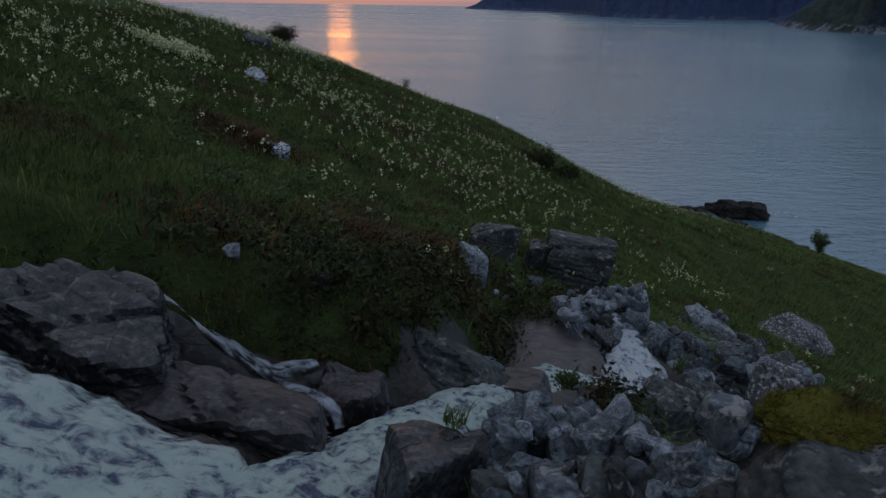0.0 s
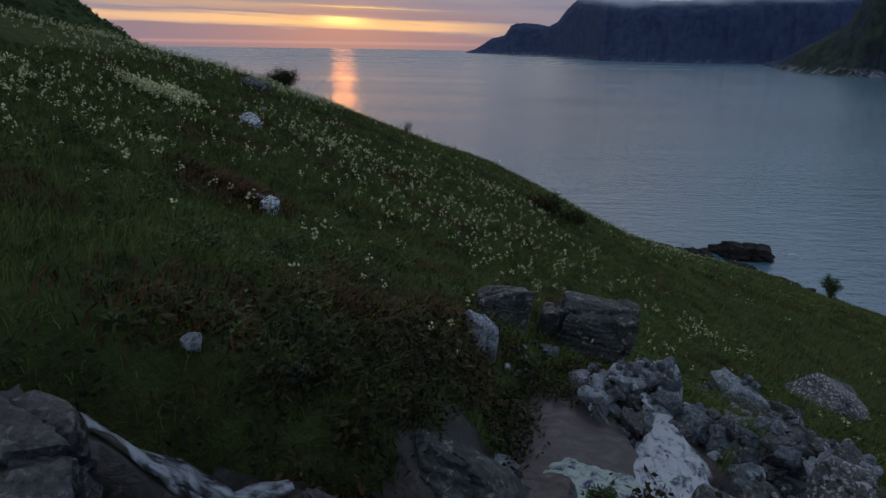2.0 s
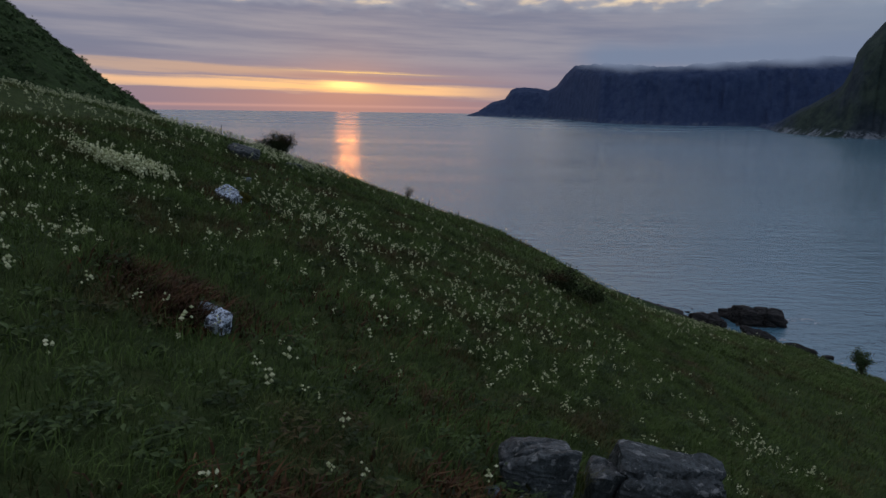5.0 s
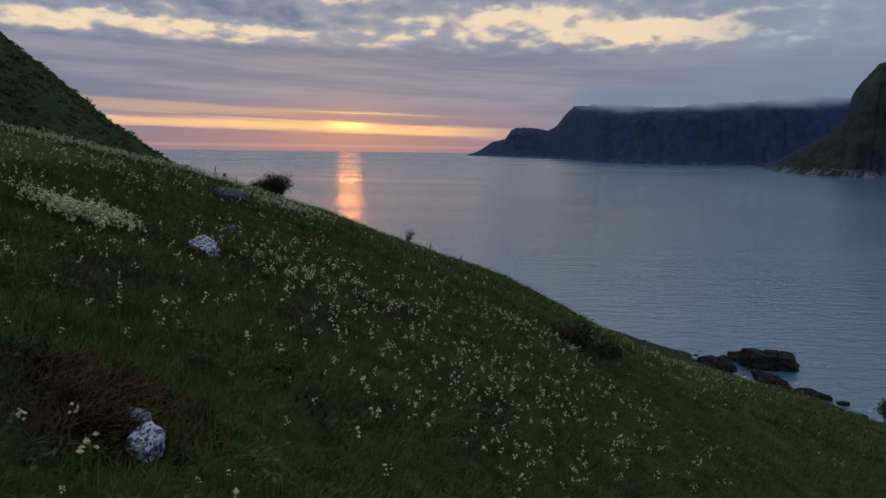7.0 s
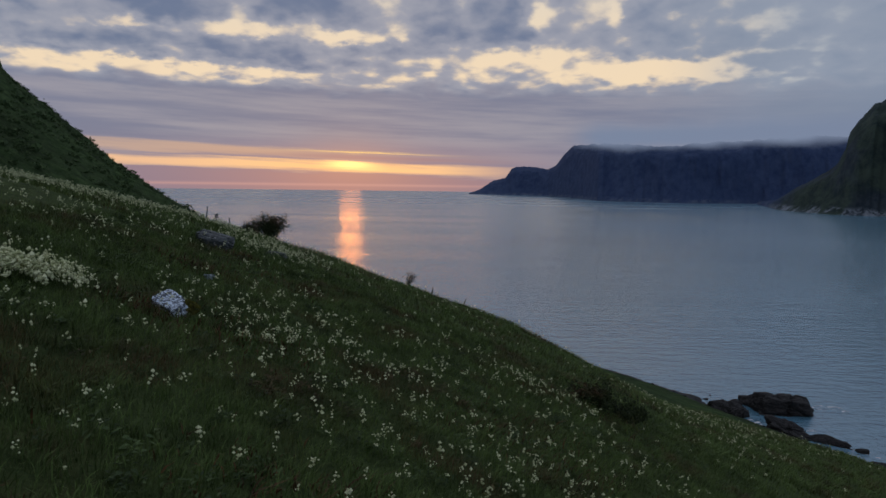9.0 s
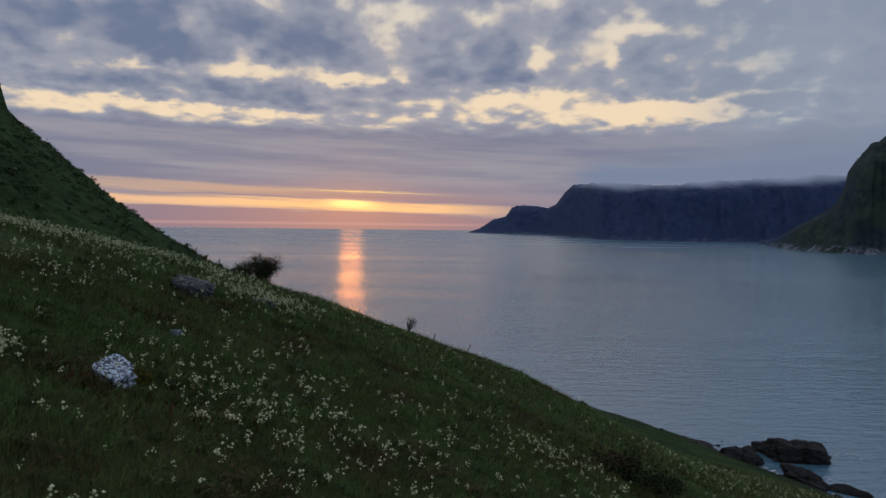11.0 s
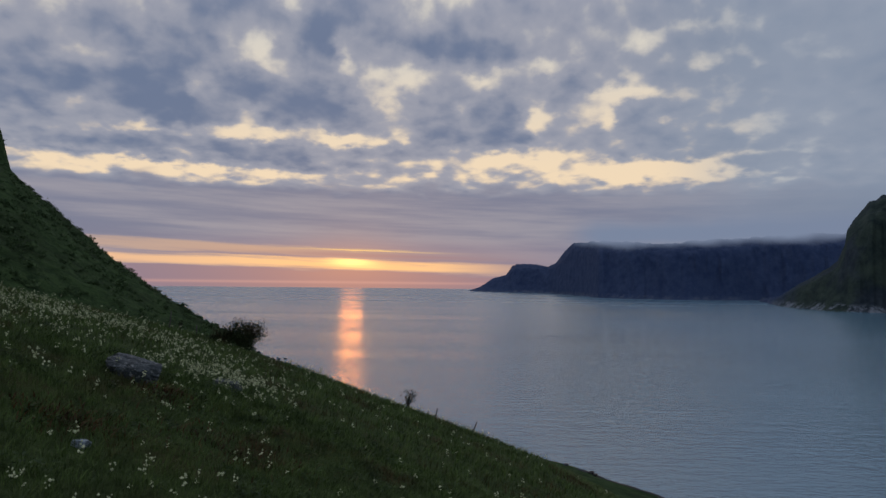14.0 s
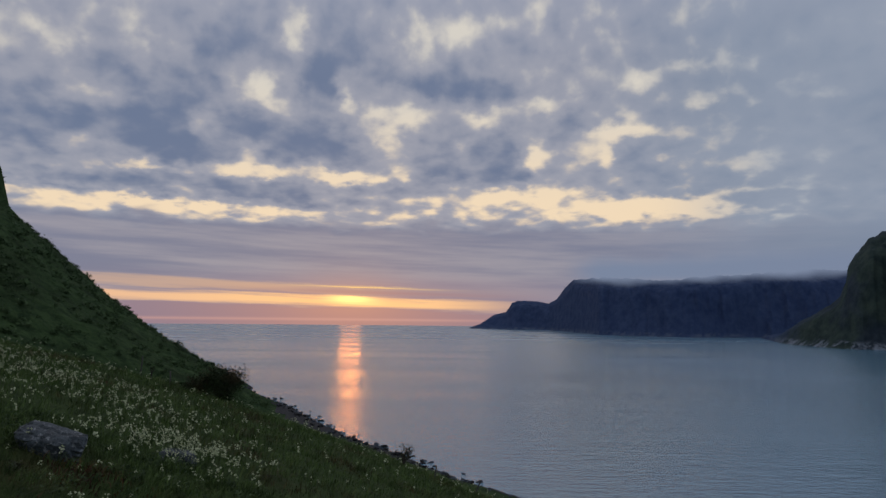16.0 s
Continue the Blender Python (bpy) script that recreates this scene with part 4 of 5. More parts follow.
def ribbon(name, rows, mat, label, heave, seed, steps=180, across=26, over=0.0):
    """Water along rows of x, y, z, half width."""
    rows = np.array(rows, dtype=float)
    run = np.concatenate([[0], np.cumsum(np.linalg.norm(np.diff(rows[:, :3], axis=0), axis=1))])
    s = np.linspace(0, run[-1], steps)
    p = np.stack([np.interp(s, run, rows[:, k]) for k in range(4)], axis=1)
    ker = np.hanning(19)
    ker /= ker.sum()
    p = np.stack([np.convolve(np.pad(p[:, k], 9, "edge"), ker, "valid") for k in range(4)], axis=1)
    d = np.gradient(p[:, :2], axis=0)
    d /= np.linalg.norm(d, axis=1)[:, None]
    side = np.stack([-d[:, 1], d[:, 0]], axis=1)
    w = np.linspace(-1, 1, across)
    S, W = np.meshgrid(s, w, indexing="ij")
    half = p[:, 3:4] * (1 + 0.22 * ripple2(S * 1.7, np.sign(W) * 3, seed, 3))
    X = p[:, 0:1] + side[:, 0:1] * W * half
    Y = p[:, 1:2] + side[:, 1:2] * W * half
    wild = ripple2(X * 2.4, Y * 2.4, seed + 4, 5, 0.62)
    Z = p[:, 2:3] + heave * wild * (1 - 0.4 * W * W) + heave * 0.7 * (1 - W * W) - 0.12 * np.minimum(half / 0.7, 1.0) * W ** 4
    if over:
        Z = np.maximum(Z, ground_height(X, Y) + over)
    me = raw_mesh(name, np.stack([X.ravel(), Y.ravel(), Z.ravel()], axis=1), grid_faces(steps, across), mat)
    uv = me.uv_layers.new(name="flow")
    index = np.empty(len(me.loops), dtype=np.int32)
    me.loops.foreach_get("vertex_index", index)
    flat = np.stack([S.ravel(), (W * half).ravel()], axis=1)[index]
    uv.data.foreach_set("uv", flat.astype(np.float32).ravel())
    rim = me.uv_layers.new(name="rim")
    rim.data.foreach_set("uv", np.stack([W.ravel(), 0 * W.ravel()], axis=1)[index].astype(np.float32).ravel())
    return tagged(new(name, me), label, "stream", kind="structure")


ribbon("stream_water", [(x, y, z + 0.02, w * 1.3) for x, y, z, w in STREAM[:13]], FOAM, "white foaming mountain stream", 0.13, 31, 420, 44)
ribbon("side_fall_water", SIDE, SHEETS, "thin sheet of water sliding over dark rock", 0.04, 41, 220, 22, 0.03)
ribbon("trickle_water", TRICKLE, SHEETS, "thin trickle of water along the brown slab", 0.02, 43, 80, 8)
ribbon("pool_inlet_water", INLET, SPLASH, "white water tumbling among pale stones", 0.10, 51, 90, 30)


def build_pool():
    m, n = material("brown_pool_water")
    film = n.noise(n.vec("MULTIPLY", n.place, (1.2, 1.8, 1.0)), 2.0, 6.0, 0.6, 0.9)
    finish(n, n.mix(n.step(film, 0.4, 0.75), (0.050, 0.045, 0.048), (0.108, 0.100, 0.108)), 0.3, film, 0.3, 0.04, 0.5)
    r, a = np.meshgrid(np.linspace(0, 1, 16), np.linspace(0, 2 * np.pi, 49), indexing="ij")
    edge = 1.12 + 0.16 * ripple2(np.cos(a) * 2, np.sin(a) * 2, 77, 3)
    x, y = POOL[0] + POOL[3] * edge * r * np.cos(a), POOL[1] + POOL[4] * edge * r * np.sin(a)
    z = POOL[2] + 0.015 * ripple2(x * 4, y * 4, 78, 3) - 0.05 * r ** 6
    me = raw_mesh("pool_water", np.stack([x.ravel(), y.ravel(), z.ravel()], axis=1), grid_faces(16, 49), m)
    tagged(new("pool_water", me), "still brown peaty pool beside the white water", "pool", kind="structure")


build_pool()


# ---------------------------------------------------------------- plants
def leaf_material(name, low, high, rough=0.7):
    m, n = material(name)
    pick = n.add("ShaderNodeNewGeometry").outputs["Random Per Island"]
    patch = n.noise(n.place, 0.35, 4.0, 0.6)
    colour = n.mix(pick, low, high)
    colour = n.mix(n.math("MULTIPLY", n.step(patch, 0.50, 0.66), 0.82), colour, n.mix(pick, (0.060, 0.034, 0.018), (0.125, 0.070, 0.034)))
    deep = n.noise(n.place, 0.9, 3.0, 0.6)
    colour = n.mix(n.math("MULTIPLY", n.step(deep, 0.46, 0.62), 0.7), colour, n.mix(0.45, low, (0.0, 0.0, 0.0)))
    finish(n, colour, rough, None, specular=0.2)
    return m


GRASS = leaf_material("grass_blades", (0.064, 0.102, 0.027), (0.142, 0.212, 0.056))
LEAF = leaf_material("shrub_leaves", (0.016, 0.026, 0.010), (0.050, 0.068, 0.022))
PETAL, pn = material("cream_petals")
finish(pn, pn.mix(pn.add("ShaderNodeNewGeometry").outputs["Random Per Island"], (0.36, 0.40, 0.20), (0.76, 0.77, 0.50)), 0.8, None, specular=0.1)
WOOD, wn = material("weathered_wood")
finish(wn, wn.mix(wn.noise(wn.vec("MULTIPLY", wn.place, (30.0, 30.0, 3.0)), 1.0, 4.0), (0.05, 0.045, 0.04), (0.14, 0.125, 0.11)), 0.9, wn.noise(wn.place, 40.0), 0.4, 0.01)
BARK, bn = material("bark")
finish(bn, bn.mix(bn.noise(bn.place, 25.0, 4.0), (0.03, 0.024, 0.02), (0.08, 0.065, 0.055)), 0.95, bn.noise(bn.place, 60.0), 0.5, 0.01)


def blades(rng, x, y, length, width, lean=0.5):
    """Bent grass blades of two joints each; verts and triangles."""
    n = len(x)
    z = ground_height(x, y) - 0.03
    turn = rng.uniform(0, 2 * np.pi, n)
    side = np.stack([np.cos(turn), np.sin(turn), np.zeros(n)], axis=1) * (width / 2)[:, None]
    way = turn + np.pi / 2 + rng.normal(0, 0.5, n)
    tip = np.stack([np.cos(way) + 0.5, np.sin(way) - 0.15, np.zeros(n)], axis=1) * (length * rng.uniform(0.2, 1.0, n) * lean)[:, None]
    up = np.stack([np.zeros(n), np.zeros(n), length], axis=1)
    foot = np.stack([x, y, z], axis=1)
    mid = foot + up * 0.6 + tip * 0.35
    end = foot + up * rng.uniform(0.75, 1.0, n)[:, None] + tip
    v = np.stack([foot - side, foot + side, mid + side * 0.8, mid - side * 0.8, end], axis=1).reshape(-1, 3)
    k = (np.arange(n) * 5)[:, None]
    f = np.concatenate([k + np.array([0, 1, 2]), k + np.array([0, 2, 3]), k + np.array([3, 2, 4])])
    return v, f


def build_grass():
    rng = np.random.default_rng(3)
    for label, count, box, long, wide in (("dense rough meadow grass on the slope", 420000, (-17, 14, 1.5, 48), (0.12, 0.38), (0.007, 0.020)),
                                          ("meadow grass along the brow of the slope", 210000, (-62, 46, 44, 92), (0.18, 0.48), (0.02, 0.05)),
                                          ("meadow grass on the lower slope", 85000, (12, 46, 8, 60), (0.18, 0.45), (0.015, 0.04))):
        x, y = rng.uniform(box[0], box[1], count), rng.uniform(box[2], box[3], count)
        tuft = ripple2(x * 2.1, y * 2.1, 61, 3)
        keep = ~bare(x, y) & (rng.uniform(-1.0, 0.5, count) < tuft + 0.25)
        x, y, tuft = x[keep], y[keep], tuft[keep]
        tall = ripple2(x * 0.33, y * 0.33, 71, 3)
        length = rng.uniform(*long, len(x)) * (1.0 + 0.45 * tall + 0.3 * tuft)
        v, f = blades(rng, x, y, length, rng.uniform(*wide, len(x)), 1.05)
        tagged(new("meadow_grass", raw_mesh("meadow_grass", v, f, GRASS, shade=False)), label, "grass", kind="stuff")


OCTA_V = np.array(((1, 0, 0), (-1, 0, 0), (0, 1, 0), (0, -1, 0), (0, 0, 1), (0, 0, -1)), dtype=float)
OCTA_F = np.array(((0, 2, 4), (2, 1, 4), (1, 3, 4), (3, 0, 4), (2, 0, 5), (1, 2, 5), (3, 1, 5), (0, 3, 5)))


def build_flowers():
    rng = np.random.default_rng(12)
    n = 110000
    x, y = rng.uniform(-45, 34, n), rng.uniform(10, 84, n)
    patch = ripple2(x * 0.26, y * 0.26, 81, 3)
    fine = ripple2(x * 0.9, y * 0.9, 85, 3)
    lean = smooth(x + 0.12 * y, 24, -4)
    want = smooth(0.75 * patch + 0.45 * fine, 0.02, 0.55) * (0.15 + 0.85 * lean) * 0.16 * smooth(y, 9, 22) * (1 - 0.8 * smooth(y, 38, 52))
    want = want * (1 - 0.4 * smooth(x, 0, -6) * smooth(y, 24, 30) * smooth(y, 62, 50))
    want = want + 0.014 * lean
    keep = (rng.uniform(0, 1, n) < want) & ~bare(x, y)
    xs, ys = [x[keep]], [y[keep]]
    # thick stands of meadow flowers
    for cx, cy, r, k in ((-12.4, 28.7, 0.6, 100), (-11.7, 29.2, 0.55, 100), (-11.0, 29.9, 0.5, 50), (-30, 52, 6, 330), (-24, 52, 4, 330), (-18, 51, 3, 230), (-14, 53, 2.2, 130), (-27, 58, 5, 260), (-11.1, 48.5, 1.0, 120), (-9.7, 49.4, 0.9, 70),
                         (-11.4, 19.8, 1.5, 80), (-13.2, 21.3, 1.5, 80), (-8.3, 18.4, 1.2, 40), (1.6, 28, 2.2, 110), (9.8, 25.9, 1.4, 60), (-6.5, 31.7, 1.6, 70), (-3.6, 34, 2.8, 150), (-4.5, 29.9, 2.2, 80), (3.1, 39.6, 1.8, 110),
                         (-0.2, 24.8, 2.2, 70), (15.7, 53.3, 3.4, 150), (26, 70, 4, 260), (-19, 37, 3.5, 170), (-10.2, 46.8, 1.8, 70), (-7.5, 24, 2.5, 60), (5, 33, 2.5, 90)):
        px, py = cx + rng.normal(0, r, k), cy + rng.normal(0, r * (1.0 if r > 2.1 else 0.6), k)
        ok = ~bare(px, py)
        xs.append(px[ok])
        ys.append(py[ok])
    x, y = np.concatenate(xs), np.concatenate(ys)
    n = len(x)
    z = ground_height(x, y)
    tall = rng.uniform(0.28, 0.62, n)
    size = rng.uniform(0.032, 0.066, n) * np.where(rng.uniform(0, 1, n) < 0.2, 1.45, 1.0)
    size = size * (1 + 0.9 * np.exp(-((x + 11.8) / 1.6) ** 2 - ((y - 29.2) / 1.4) ** 2))
    foot = np.stack([x, y, z], axis=1)
    tip = foot + np.stack([rng.normal(0, 0.07, n) + 0.04, rng.normal(0, 0.07, n), tall], axis=1)
    heads, faces, base = [], [], 0
    for k in range(6):
        off = rng.normal(0, 1, (n, 3)) * np.array((0.62, 0.62, 0.85)) * size[:, None]
        r = size * rng.uniform(0.30, 0.55, n)
        v = (tip + off)[:, None, :] + OCTA_V[None] * (r[:, None, None] * rng.uniform(0.7, 1.3, (n, 1, 3)))
        heads.append(v.reshape(-1, 3))
        faces.append((OCTA_F[None] + (base + np.arange(n) * 6)[:, None, None]).reshape(-1, 3))
        base += n * 6
    tagged(new("wild_flower_heads", raw_mesh("wild_flower_heads", np.concatenate(heads), np.concatenate(faces), PETAL, shade=False)),
           "small cream-white wild flower heads in the grass", "flowers", kind="stuff")
    turn = rng.uniform(0, np.pi, n)
    side = np.stack([np.cos(turn), np.sin(turn), np.zeros(n)], axis=1) * 0.006
    v = np.stack([foot - side, foot + side, tip + side * 0.6, tip - side * 0.6], axis=1).reshape(-1, 3)
    f = (np.arange(n) * 4)[:, None] + np.array([0, 1, 2, 3])
    tagged(new("wild_flower_stems", raw_mesh("wild_flower_stems", v, f, GRASS, shade=False)), "thin green stems of the wild flowers", "flowers", kind="stuff")


def leaf_cloud(rng, centres, spread, count, size):
    """Small folded leaves about some centres."""
    c = np.array(centres)[rng.integers(len(centres), size=count)] + rng.normal(0, 1, (count, 3)) * spread
    a, b = rng.normal(0, 1, (count, 3)), rng.normal(0, 1, (count, 3))
    a /= np.linalg.norm(a, axis=1)[:, None]
    b -= (a * b).sum(1)[:, None] * a
    b /= np.linalg.norm(b, axis=1)[:, None]
    s = (size * rng.uniform(0.6, 1.4, count))[:, None]
    n = np.cross(a, b)
    v = np.stack([c - a * s, c + b * s * 0.45 + n * s * 0.2, c + a * s, c - b * s * 0.45 + n * s * 0.2], axis=1).reshape(-1, 3)
    k = (np.arange(count) * 4)[:, None]
    return v, np.concatenate([k + np.array([0, 1, 2]), k + np.array([0, 2, 3])])


def shrub(name, label, x, y, width, height, leaves, leaf, seed, stems=6, lift=0.45, leaf_mat=None):
    rng = np.random.default_rng(seed)
    top = empty(name, (x, y, settle(x, y, 0.05)))
    centres = []
    for k in range(stems):
        a = rng.uniform(0, 2 * math.pi)
        r = width * 0.42 * math.sqrt(rng.uniform(0.05, 1))
        end = Vector((r * math.cos(a), r * math.sin(a) * 0.7, height * rng.uniform(0.6, 0.95) * (1 - 0.25 * r / width)))
        pts = [Vector((0, 0, 0)).lerp(end, t) + Vector((rng.normal(0, 0.04), rng.normal(0, 0.04), 0.12 * height * math.sin(t * 3))) * (1 if 0 < t < 1 else 0) for t in (0, 0.25, 0.5, 0.75, 1)]
        v, f = tube(pts, [0.03 * height * (1 - 0.75 * t) for t in (0, 0.25, 0.5, 0.75, 1)])
        part("branch", raw_mesh("branch", v, f, BARK), top)
        centres += [p for i, p in enumerate(pts) if i * 0.25 >= lift - 0.01]
        for _ in range(3):
            centres.append(end + Vector(rng.normal(0, 0.13 * width, 3)) * 0.8)
    if leaves:
        v, f = leaf_cloud(rng, [tuple(c) for c in centres], 0.085 * width, leaves, leaf)
        v[:, 2] = np.maximum(v[:, 2], 0.03)
        part("foliage", raw_mesh("foliage", v, f, leaf_mat or LEAF, shade=False), top, "dense small leaves")
    return tagged(top, label, "bush")


def fence_post(label, x, y, height, lean, turn):
    pts = [(0, 0, -0.25), (0, 0, 0.3), (0.005, 0, height * 0.7), (0, 0.004, height), (0, 0.004, height + 0.012)]
    v, f = tube(pts, (0.055, 0.052, 0.047, 0.044, 0.004), 8)
    ob = new("fence_post", raw_mesh("fence_post", v, f, WOOD))
    ob.matrix_world = pose(x, y, settle(x, y), 0, lean, turn)
    return tagged(ob, label, "fence post", "old fence posts")


def moss_cushion(label, x, y, z, size, turn, seed):
    me = hewn_mesh("moss_cushion", seed, size, MOSS, 5, 26, 7.0, 0.22, 0.0, 3)
    ob = new("moss_cushion", me)
    ob.matrix_world = pose(x, y, z, *turn)
    tagged(ob, label, "moss")
    # short shoots standing all over it
    rng = np.random.default_rng(seed)
    v = np.empty(len(me.vertices) * 3, dtype=np.float32)
    me.vertices.foreach_get("co", v)
    v = v.reshape(-1, 3)
    v = v[v[:, 2] > -0.1 * size[2]]
    root = v[rng.integers(len(v), size=5200)] + rng.normal(0, 0.006, (5200, 3))
    out = root / np.array(size) ** 2
    out = out / np.linalg.norm(out, axis=1)[:, None] + rng.normal(0, 0.55, (5200, 3)) + np.array((0.25, -0.1, 0.2))
    tip = root + out * (rng.uniform(0.010, 0.030, 5200) * (size[0] / 0.9) ** 0.5)[:, None]
    side = rng.normal(0, 0.0022, (5200, 3))
    tri = np.stack([root - side, root + side, tip], axis=1).reshape(-1, 3)
    part("moss_fur", raw_mesh("moss_fur", tri, np.arange(15600).reshape(-1, 3), MOSS, shade=False), ob)


def grass_tuft(label, x, y, z, count, tall, seed):
    rng = np.random.default_rng(seed)
    r, a = 0.09 * np.sqrt(rng.uniform(0, 1, count)), rng.uniform(0, 2 * np.pi, count)
    length = tall * rng.uniform(0.6, 1.1, count)
    v, f = blades(rng, x + r * np.cos(a), y + r * np.sin(a), length, rng.uniform(0.008, 0.016, count), 0.7)
    foot = ground_height(np.array([x]), np.array([y]))[0]
    v = v - np.array((x, y, foot))
    ob = new("grass_tuft", raw_mesh("grass_tuft", v, f, GRASS, shade=False))
    ob.location = (x, y, z)
    tagged(ob, label, "grass tuft", "grass tufts among the boulders")


MOSS, mn = material("yellow_moss")
finish(mn, mn.mix(mn.step(mn.noise(mn.place, 2.2, 5.0, 0.65), 0.35, 0.65), (0.050, 0.046, 0.015), (0.175, 0.170, 0.032)), 0.95, mn.noise(mn.place, 9.0, 5.0, 0.7), 0.9, 0.1, 0.1)
moss_cushion("yellow-green moss cushion on the near boulder", 1.99, 2.90, 48.42, (0.95, 0.36, 0.20), (22, 12, -8), 71)
moss_cushion("yellow moss cushion beside a white rock", -8.22, 31.3, settle(-8.22, 31.3, -0.28), (0.6, 0.45, 0.4), (0, 20, 0), 78)
grass_tuft("tuft of stiff rush beside the pool", 3.15, 9.55, 43.75, 40, 0.45, 73)
grass_tuft("tuft of grass on the black boulder", 0.28, 4.85, 47.05, 45, 0.22, 74)
grass_tuft("tuft of grass among grey boulders", 4.6, 11.2, 43.75, 45, 0.4, 75)
grass_tuft("tuft of grass among grey boulders", 2.6, 14.4, 43.75, 60, 0.45, 76)
grass_tuft("tuft of grass between two boulders", 2.05, 15.7, 44.2, 60, 0.5, 77)
def build_herbs():
    """Broad-leaved plants that make lumps in the meadow."""
    rng = np.random.default_rng(44)
    n = 5200
    x, y = np.concatenate([rng.uniform(-16, 13, 3800), rng.uniform(-50, 40, 1400)]), np.concatenate([rng.uniform(6, 48, 3800), rng.uniform(46, 84, 1400)])
    keep = ~bare(x, y) & (ripple2(x * 0.5, y * 0.5, 33, 3) + rng.uniform(-0.4, 0.4, n) > 0)
    x, y = x[keep], y[keep]
    z = ground_height(x, y)
    per = 22
    r = rng.uniform(0.12, 0.42, len(x))
    c = np.repeat(np.stack([x, y, z], axis=1), per, axis=0)
    rr = np.repeat(r, per)[:, None]
    off = rng.normal(0, 0.5, (len(c), 3)) * rr
    off[:, 2] = np.abs(off[:, 2]) * 0.9 + 0.04
    size = np.repeat(rng.uniform(0.035, 0.085, len(x)), per)
    p = c + off
    turn = rng.uniform(0, 2 * np.pi, len(p))
    a = np.stack([np.cos(turn), np.sin(turn), rng.uniform(-0.5, 0.3, len(p))], axis=1) * size[:, None]
    b2 = np.stack([-np.sin(turn), np.cos(turn), rng.uniform(-0.3, 0.3, len(p))], axis=1) * size[:, None] * 0.5
    lift = np.array((0, 0, 0.25)) * size[:, None]
    v = np.stack([p - a, p + b2 + lift, p + a, p - b2 + lift], axis=1).reshape(-1, 3)
    k = (np.arange(len(p)) * 4)[:, None]
    f = np.concatenate([k + np.array([0, 1, 2]), k + np.array([0, 2, 3])])
    tagged(new("meadow_herbs", raw_mesh("meadow_herbs", v, f, HERB, shade=False)), "low broad-leaved herbs growing in lumps through the grass", "herbs", kind="stuff")


def build_far_scrub():
    """Bushes on the far hillside."""
    rng = np.random.default_rng(46)
    n = 5200
    y = rng.uniform(150, 680, n)
    x = rng.uniform(-0.95, -0.16, n) * (y + 30)
    z = ground_height(x, y)
    keep = (z > 6) & (ripple2(x * 0.02, y * 0.02, 39, 3) + rng.uniform(-0.5, 0.5, n) > -0.1)
    x, y, z = x[keep], y[keep], z[keep]
    per = 64
    r = rng.uniform(0.7, 2.4, len(x)) * rng.uniform(0.6, 1.2, len(x))
    c = np.repeat(np.stack([x, y, z], axis=1), per, axis=0)
    rr = np.repeat(r, per)[:, None]
    off = rng.normal(0, 0.55, (len(c), 3)) * rr
    off[:, 2] = np.abs(off[:, 2]) * 0.9
    p = c + off
    a, b2 = rng.normal(0, 1, (len(p), 3)) * rr * 0.17, rng.normal(0, 1, (len(p), 3)) * rr * 0.17
    v = np.stack([p - a, p + b2, p + a, p - b2], axis=1).reshape(-1, 3)
    k = (np.arange(len(p)) * 4)[:, None]
    f = np.concatenate([k + np.array([0, 1, 2]), k + np.array([0, 2, 3])])
    tagged(new("hillside_scrub", raw_mesh("hillside_scrub", v, f, SCRUB, shade=False)), "dark green scrub covering the far hillside", "scrub", kind="stuff")


SCRUB, sn = material("scrub_leaves")
sn_far = sn.noise(sn.place, 0.022, 5.0, 0.6)
finish(sn, sn.mix(sn.math("MULTIPLY", sn.step(sn_far, 0.48, 0.66), 0.5), sn.mix(sn.add("ShaderNodeNewGeometry").outputs["Random Per Island"], (0.040, 0.068, 0.028), (0.100, 0.152, 0.058)), (0.040, 0.056, 0.027)), 0.8, None, specular=0.15)

def build_heather():
    """Dark heather along the banks of the stream."""
    rng = np.random.default_rng(47)
    n = 2600
    x, y = rng.uniform(-9, 3.5, n), rng.uniform(7.5, 14.5, n)
    d, level, half = to_stream(x, y)
    keep = ~bare(x, y) & (d < 3.0 + rng.uniform(-1.2, 1.6, n)) & (ripple2(x * 0.8, y * 0.8, 36, 3) > -0.35)
    x, y = x[keep], y[keep]
    per = 34
    c = np.repeat(np.stack([x, y, ground_height(x, y)], axis=1), per, axis=0)
    off = rng.normal(0, 0.14, (len(c), 3))
    off[:, 2] = np.abs(off[:, 2]) * 1.5
    p = c + off
    a, b2 = rng.normal(0, 1, (len(p), 3)) * 0.032, rng.normal(0, 1, (len(p), 3)) * 0.018
    v = np.stack([p - a, p + b2, p + a, p - b2], axis=1).reshape(-1, 3)
    k = (np.arange(len(p)) * 4)[:, None]
    f = np.concatenate([k + np.array([0, 1, 2]), k + np.array([0, 2, 3])])
    tagged(new("bank_heather", raw_mesh("bank_heather", v, f, HEATH, shade=False)), "dark heather and moss on the bank of the stream", "heather", kind="stuff")


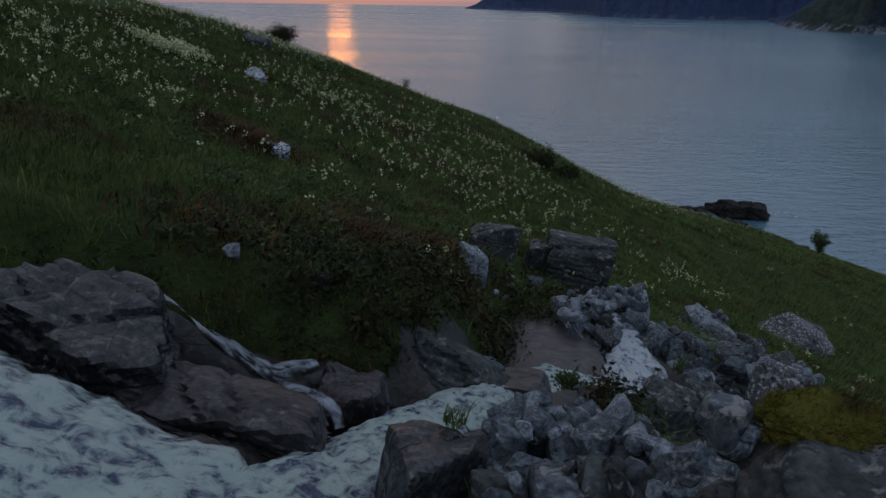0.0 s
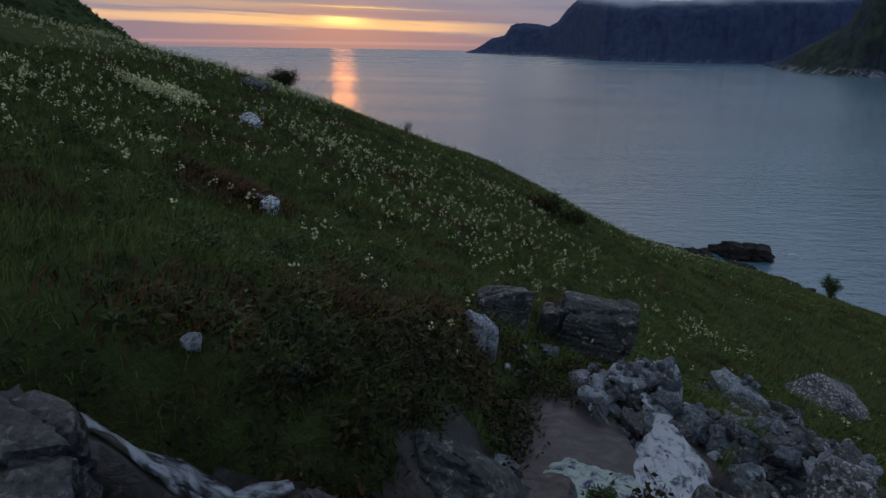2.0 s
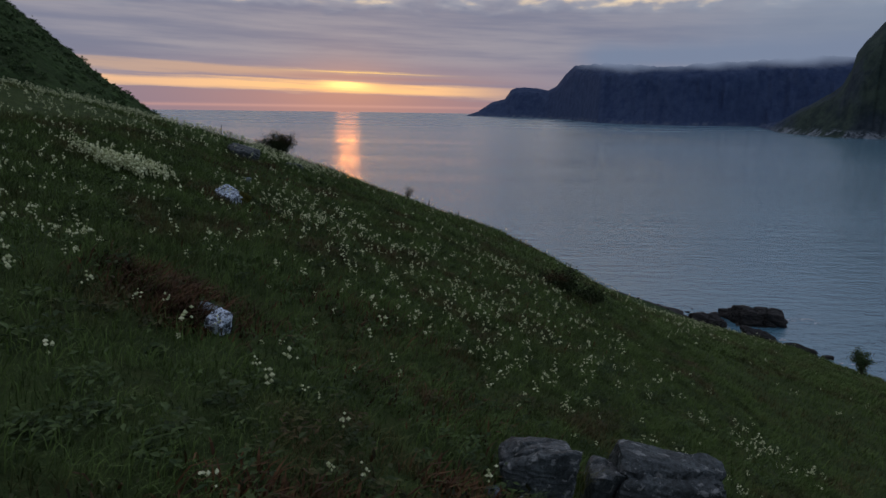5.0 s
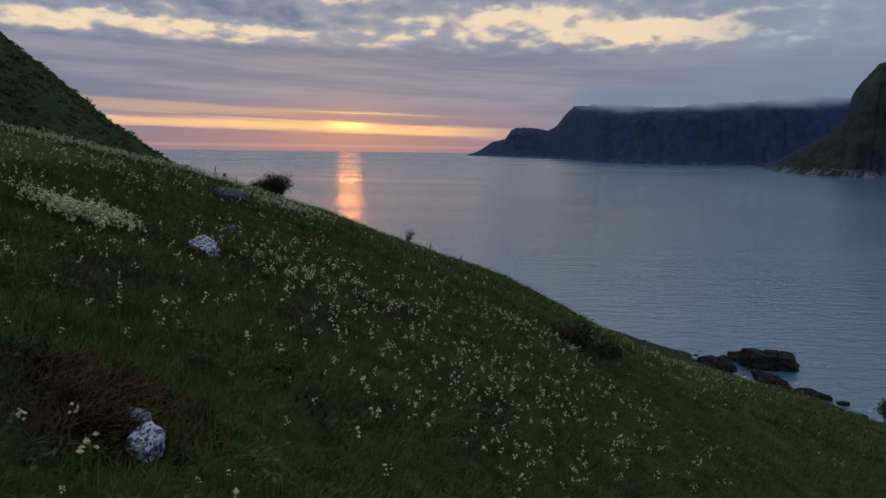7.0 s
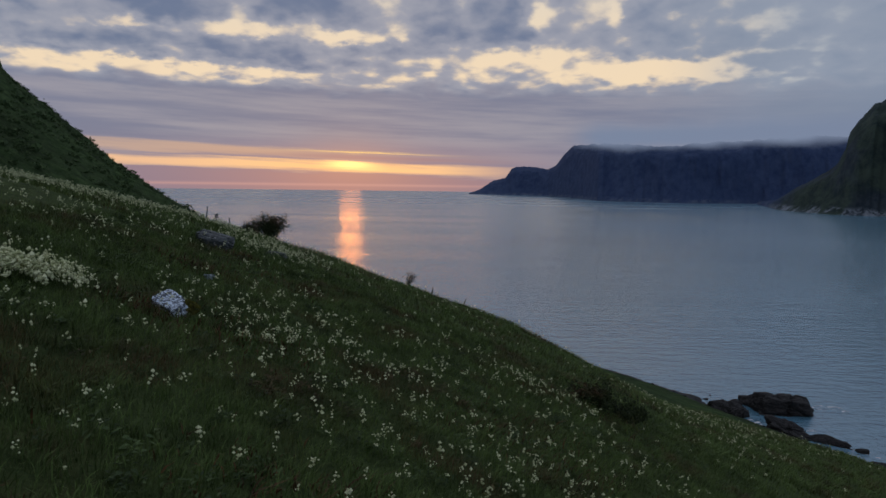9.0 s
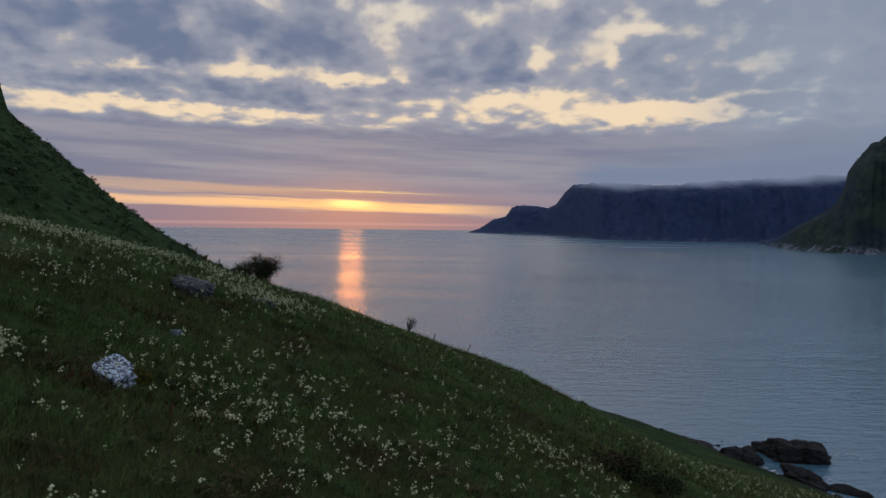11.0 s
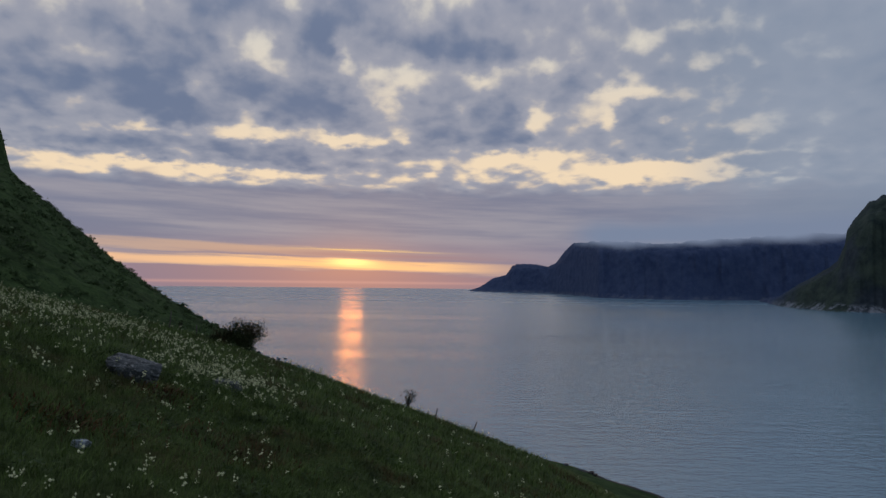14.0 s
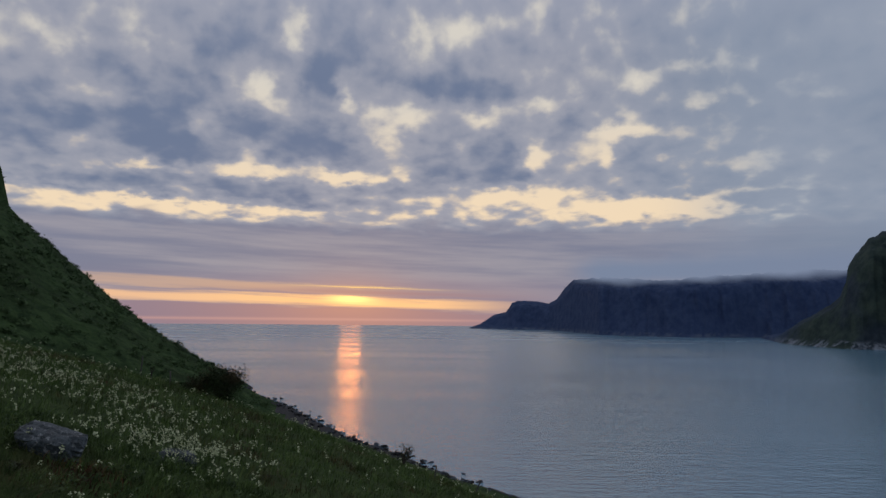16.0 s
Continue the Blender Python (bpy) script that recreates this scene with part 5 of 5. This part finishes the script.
HEATH = leaf_material("heather_leaves", (0.020, 0.025, 0.012), (0.060, 0.062, 0.028))
build_heather()
HERB = leaf_material("herb_leaves", (0.035, 0.062, 0.022), (0.10, 0.145, 0.050))
def build_dead_bracken():
    rng = np.random.default_rng(58)
    xs, ys = [], []
    for bx, by, br, bc in ((-5.7, 18.9, 0.55, 1800), (-5.0, 17.5, 0.4, 1100), (-1.75, 12.2, 0.6, 900), (-0.95, 12.7, 0.4, 400), (-5.4, 18.4, 0.8, 1300), (-4.6, 17.6, 0.5, 400), (0.3, 14.5, 0.5, 700), (-11.0, 38.6, 0.8, 700), (-9.4, 30.6, 0.6, 500),
                           (5.4, 42.0, 1.4, 1000), (-11.0, 44.0, 0.7, 500), (-3.2, 9.6, 0.6, 600), (-7.6, 41.0, 1.2, 600), (-2.5, 23.0, 1.3, 900), (-6.5, 31.0, 1.3, 700), (-0.5, 18.5, 1.4, 700), (2.5, 33.0, 2.0, 900)):
        bc = bc * 6 // 10
        xs.append(bx + rng.normal(0, br, bc))
        ys.append(by + rng.normal(0, br * 0.8, bc))
    x, y = np.concatenate(xs), np.concatenate(ys)
    keep = ~bare(x, y)
    x, y = x[keep], y[keep]
    v, f = blades(rng, x, y, rng.uniform(0.12, 0.36, len(x)), rng.uniform(0.02, 0.05, len(x)), 1.4)
    tagged(new("dead_bracken", raw_mesh("dead_bracken", v, f, RUSSET, shade=False)), "russet patches of dead bracken in the grass", "bracken", kind="stuff")


RUSSET = leaf_material("russet_bracken", (0.055, 0.028, 0.013), (0.150, 0.072, 0.030))
build_dead_bracken()
build_grass()
build_herbs()
build_far_scrub()
build_flowers()
shrub("bush", "dark leafy bush on the brow of the slope", -18.0, 73.6, 3.1, 2.4, 9000, 0.07, 91, 17, 0.0)
shrub("bush", "low part of the bush spreading along the brow", -19.8, 73.2, 2.0, 0.95, 2400, 0.08, 92, 7, 0.25)
shrub("tall_weed", "spindly tall weed with few leaves on the brow", -4.9, 74.5, 1.5, 1.9, 260, 0.07, 93, 8, 0.5)
shrub("tall_weed", "spindly branched plant on the brow", -22.8, 72.6, 0.8, 1.3, 60, 0.07, 94, 4, 0.7)
shrub("bush", "low dark heather mound on the slope", 6.4, 43.0, 2.4, 0.9, 3600, 0.07, 95, 9, 0.2)
shrub("bush", "low dark heather mound on the slope", 8.0, 43.4, 2.2, 0.6, 2600, 0.07, 96, 8, 0.2)
shrub("bush", "small leafy shrub at the edge over the sea", 43.3, 71.0, 2.2, 2.6, 1500, 0.11, 97, 9, 0.1, SCRUB)
shrub("bush", "small green shrub on the rocks at the pool", 2.05, 8.6, 0.55, 0.4, 900, 0.03, 98, 6, 0.3, SCRUB)
fence_post("old wooden fence post on the brow", -24.0, 73.5, 1.5, 4, 0)
fence_post("old thin fence post on the brow", -21.9, 73.8, 1.1, -2, 30)
fence_post("leaning thin fence post on the brow", -2.6, 73.0, 0.9, 9, 10)
fence_post("leaning thin fence post on the brow", 0.3, 75.0, 1.1, 22, 0)


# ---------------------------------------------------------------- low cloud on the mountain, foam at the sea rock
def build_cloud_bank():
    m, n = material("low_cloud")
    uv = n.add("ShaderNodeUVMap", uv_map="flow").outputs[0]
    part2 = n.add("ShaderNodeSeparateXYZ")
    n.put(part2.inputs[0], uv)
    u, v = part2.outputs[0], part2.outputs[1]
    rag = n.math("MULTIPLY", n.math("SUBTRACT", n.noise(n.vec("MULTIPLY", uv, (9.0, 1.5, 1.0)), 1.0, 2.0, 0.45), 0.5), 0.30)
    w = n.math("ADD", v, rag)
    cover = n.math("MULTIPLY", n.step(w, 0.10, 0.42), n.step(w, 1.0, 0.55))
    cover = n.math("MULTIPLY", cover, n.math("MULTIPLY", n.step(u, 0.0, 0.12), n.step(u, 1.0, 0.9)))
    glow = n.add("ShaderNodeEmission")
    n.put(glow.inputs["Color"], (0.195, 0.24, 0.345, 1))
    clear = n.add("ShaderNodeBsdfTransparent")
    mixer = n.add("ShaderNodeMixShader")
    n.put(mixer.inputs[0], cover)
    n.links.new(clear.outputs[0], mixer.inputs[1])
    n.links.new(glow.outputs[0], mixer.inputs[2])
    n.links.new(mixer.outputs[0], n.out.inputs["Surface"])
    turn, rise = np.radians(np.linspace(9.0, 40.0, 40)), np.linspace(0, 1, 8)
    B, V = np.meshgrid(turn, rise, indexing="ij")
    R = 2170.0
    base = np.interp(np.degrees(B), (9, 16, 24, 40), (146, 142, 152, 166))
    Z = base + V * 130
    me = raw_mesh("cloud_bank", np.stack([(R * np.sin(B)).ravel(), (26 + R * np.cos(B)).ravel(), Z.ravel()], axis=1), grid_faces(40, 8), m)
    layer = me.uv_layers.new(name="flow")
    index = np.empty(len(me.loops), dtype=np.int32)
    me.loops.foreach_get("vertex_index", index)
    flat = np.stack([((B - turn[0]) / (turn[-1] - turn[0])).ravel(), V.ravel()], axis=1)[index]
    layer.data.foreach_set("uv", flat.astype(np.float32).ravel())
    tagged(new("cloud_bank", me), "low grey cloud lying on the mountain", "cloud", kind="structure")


def build_sea_foam():
    m, n = material("sea_foam")
    cover = n.step(n.noise(n.vec("MULTIPLY", n.place, (0.35, 0.8, 1.0)), 1.0, 6.0, 0.65, 1.0), 0.50, 0.66)
    clear = n.add("ShaderNodeBsdfTransparent")
    mixer = n.add("ShaderNodeMixShader")
    n.put(n.shader.inputs["Base Color"], (0.6, 0.65, 0.68, 1))
    n.put(mixer.inputs[0], cover)
    n.links.new(clear.outputs[0], mixer.inputs[1])
    n.links.new(n.shader.outputs[0], mixer.inputs[2])
    n.links.new(mixer.outputs[0], n.out.inputs["Surface"])
    for x, y, rx, ry, turn in ((86.5, 159.5, 4.2, 2.4, -8), (73.5, 146.5, 3.0, 1.2, -40), (80.0, 133.5, 4.0, 1.0, -45), (64.5, 150.0, 2.2, 1.4, -50)):
        a = np.linspace(0, 2 * np.pi, 33)[:-1]
        ring = np.stack([rx * np.cos(a), ry * np.sin(a), np.full(32, 0.03)], axis=1)
        ring[:, :2] *= (1 + 0.25 * ripple2(a * 1.6, a * 0, int(x), 3))[:, None]
        v = np.concatenate([[[0, 0, 0.05]], ring])
        f = np.array([(0, k + 1, (k + 1) % 32 + 1) for k in range(32)])
        ob = new("sea_foam", raw_mesh("sea_foam", v, f, m))
        ob.matrix_world = pose(x, y, 0.02, 0, 0, turn)
        tagged(ob, "thin white foam where waves wash the rock", "foam", kind="structure")


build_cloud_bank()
build_sea_foam()
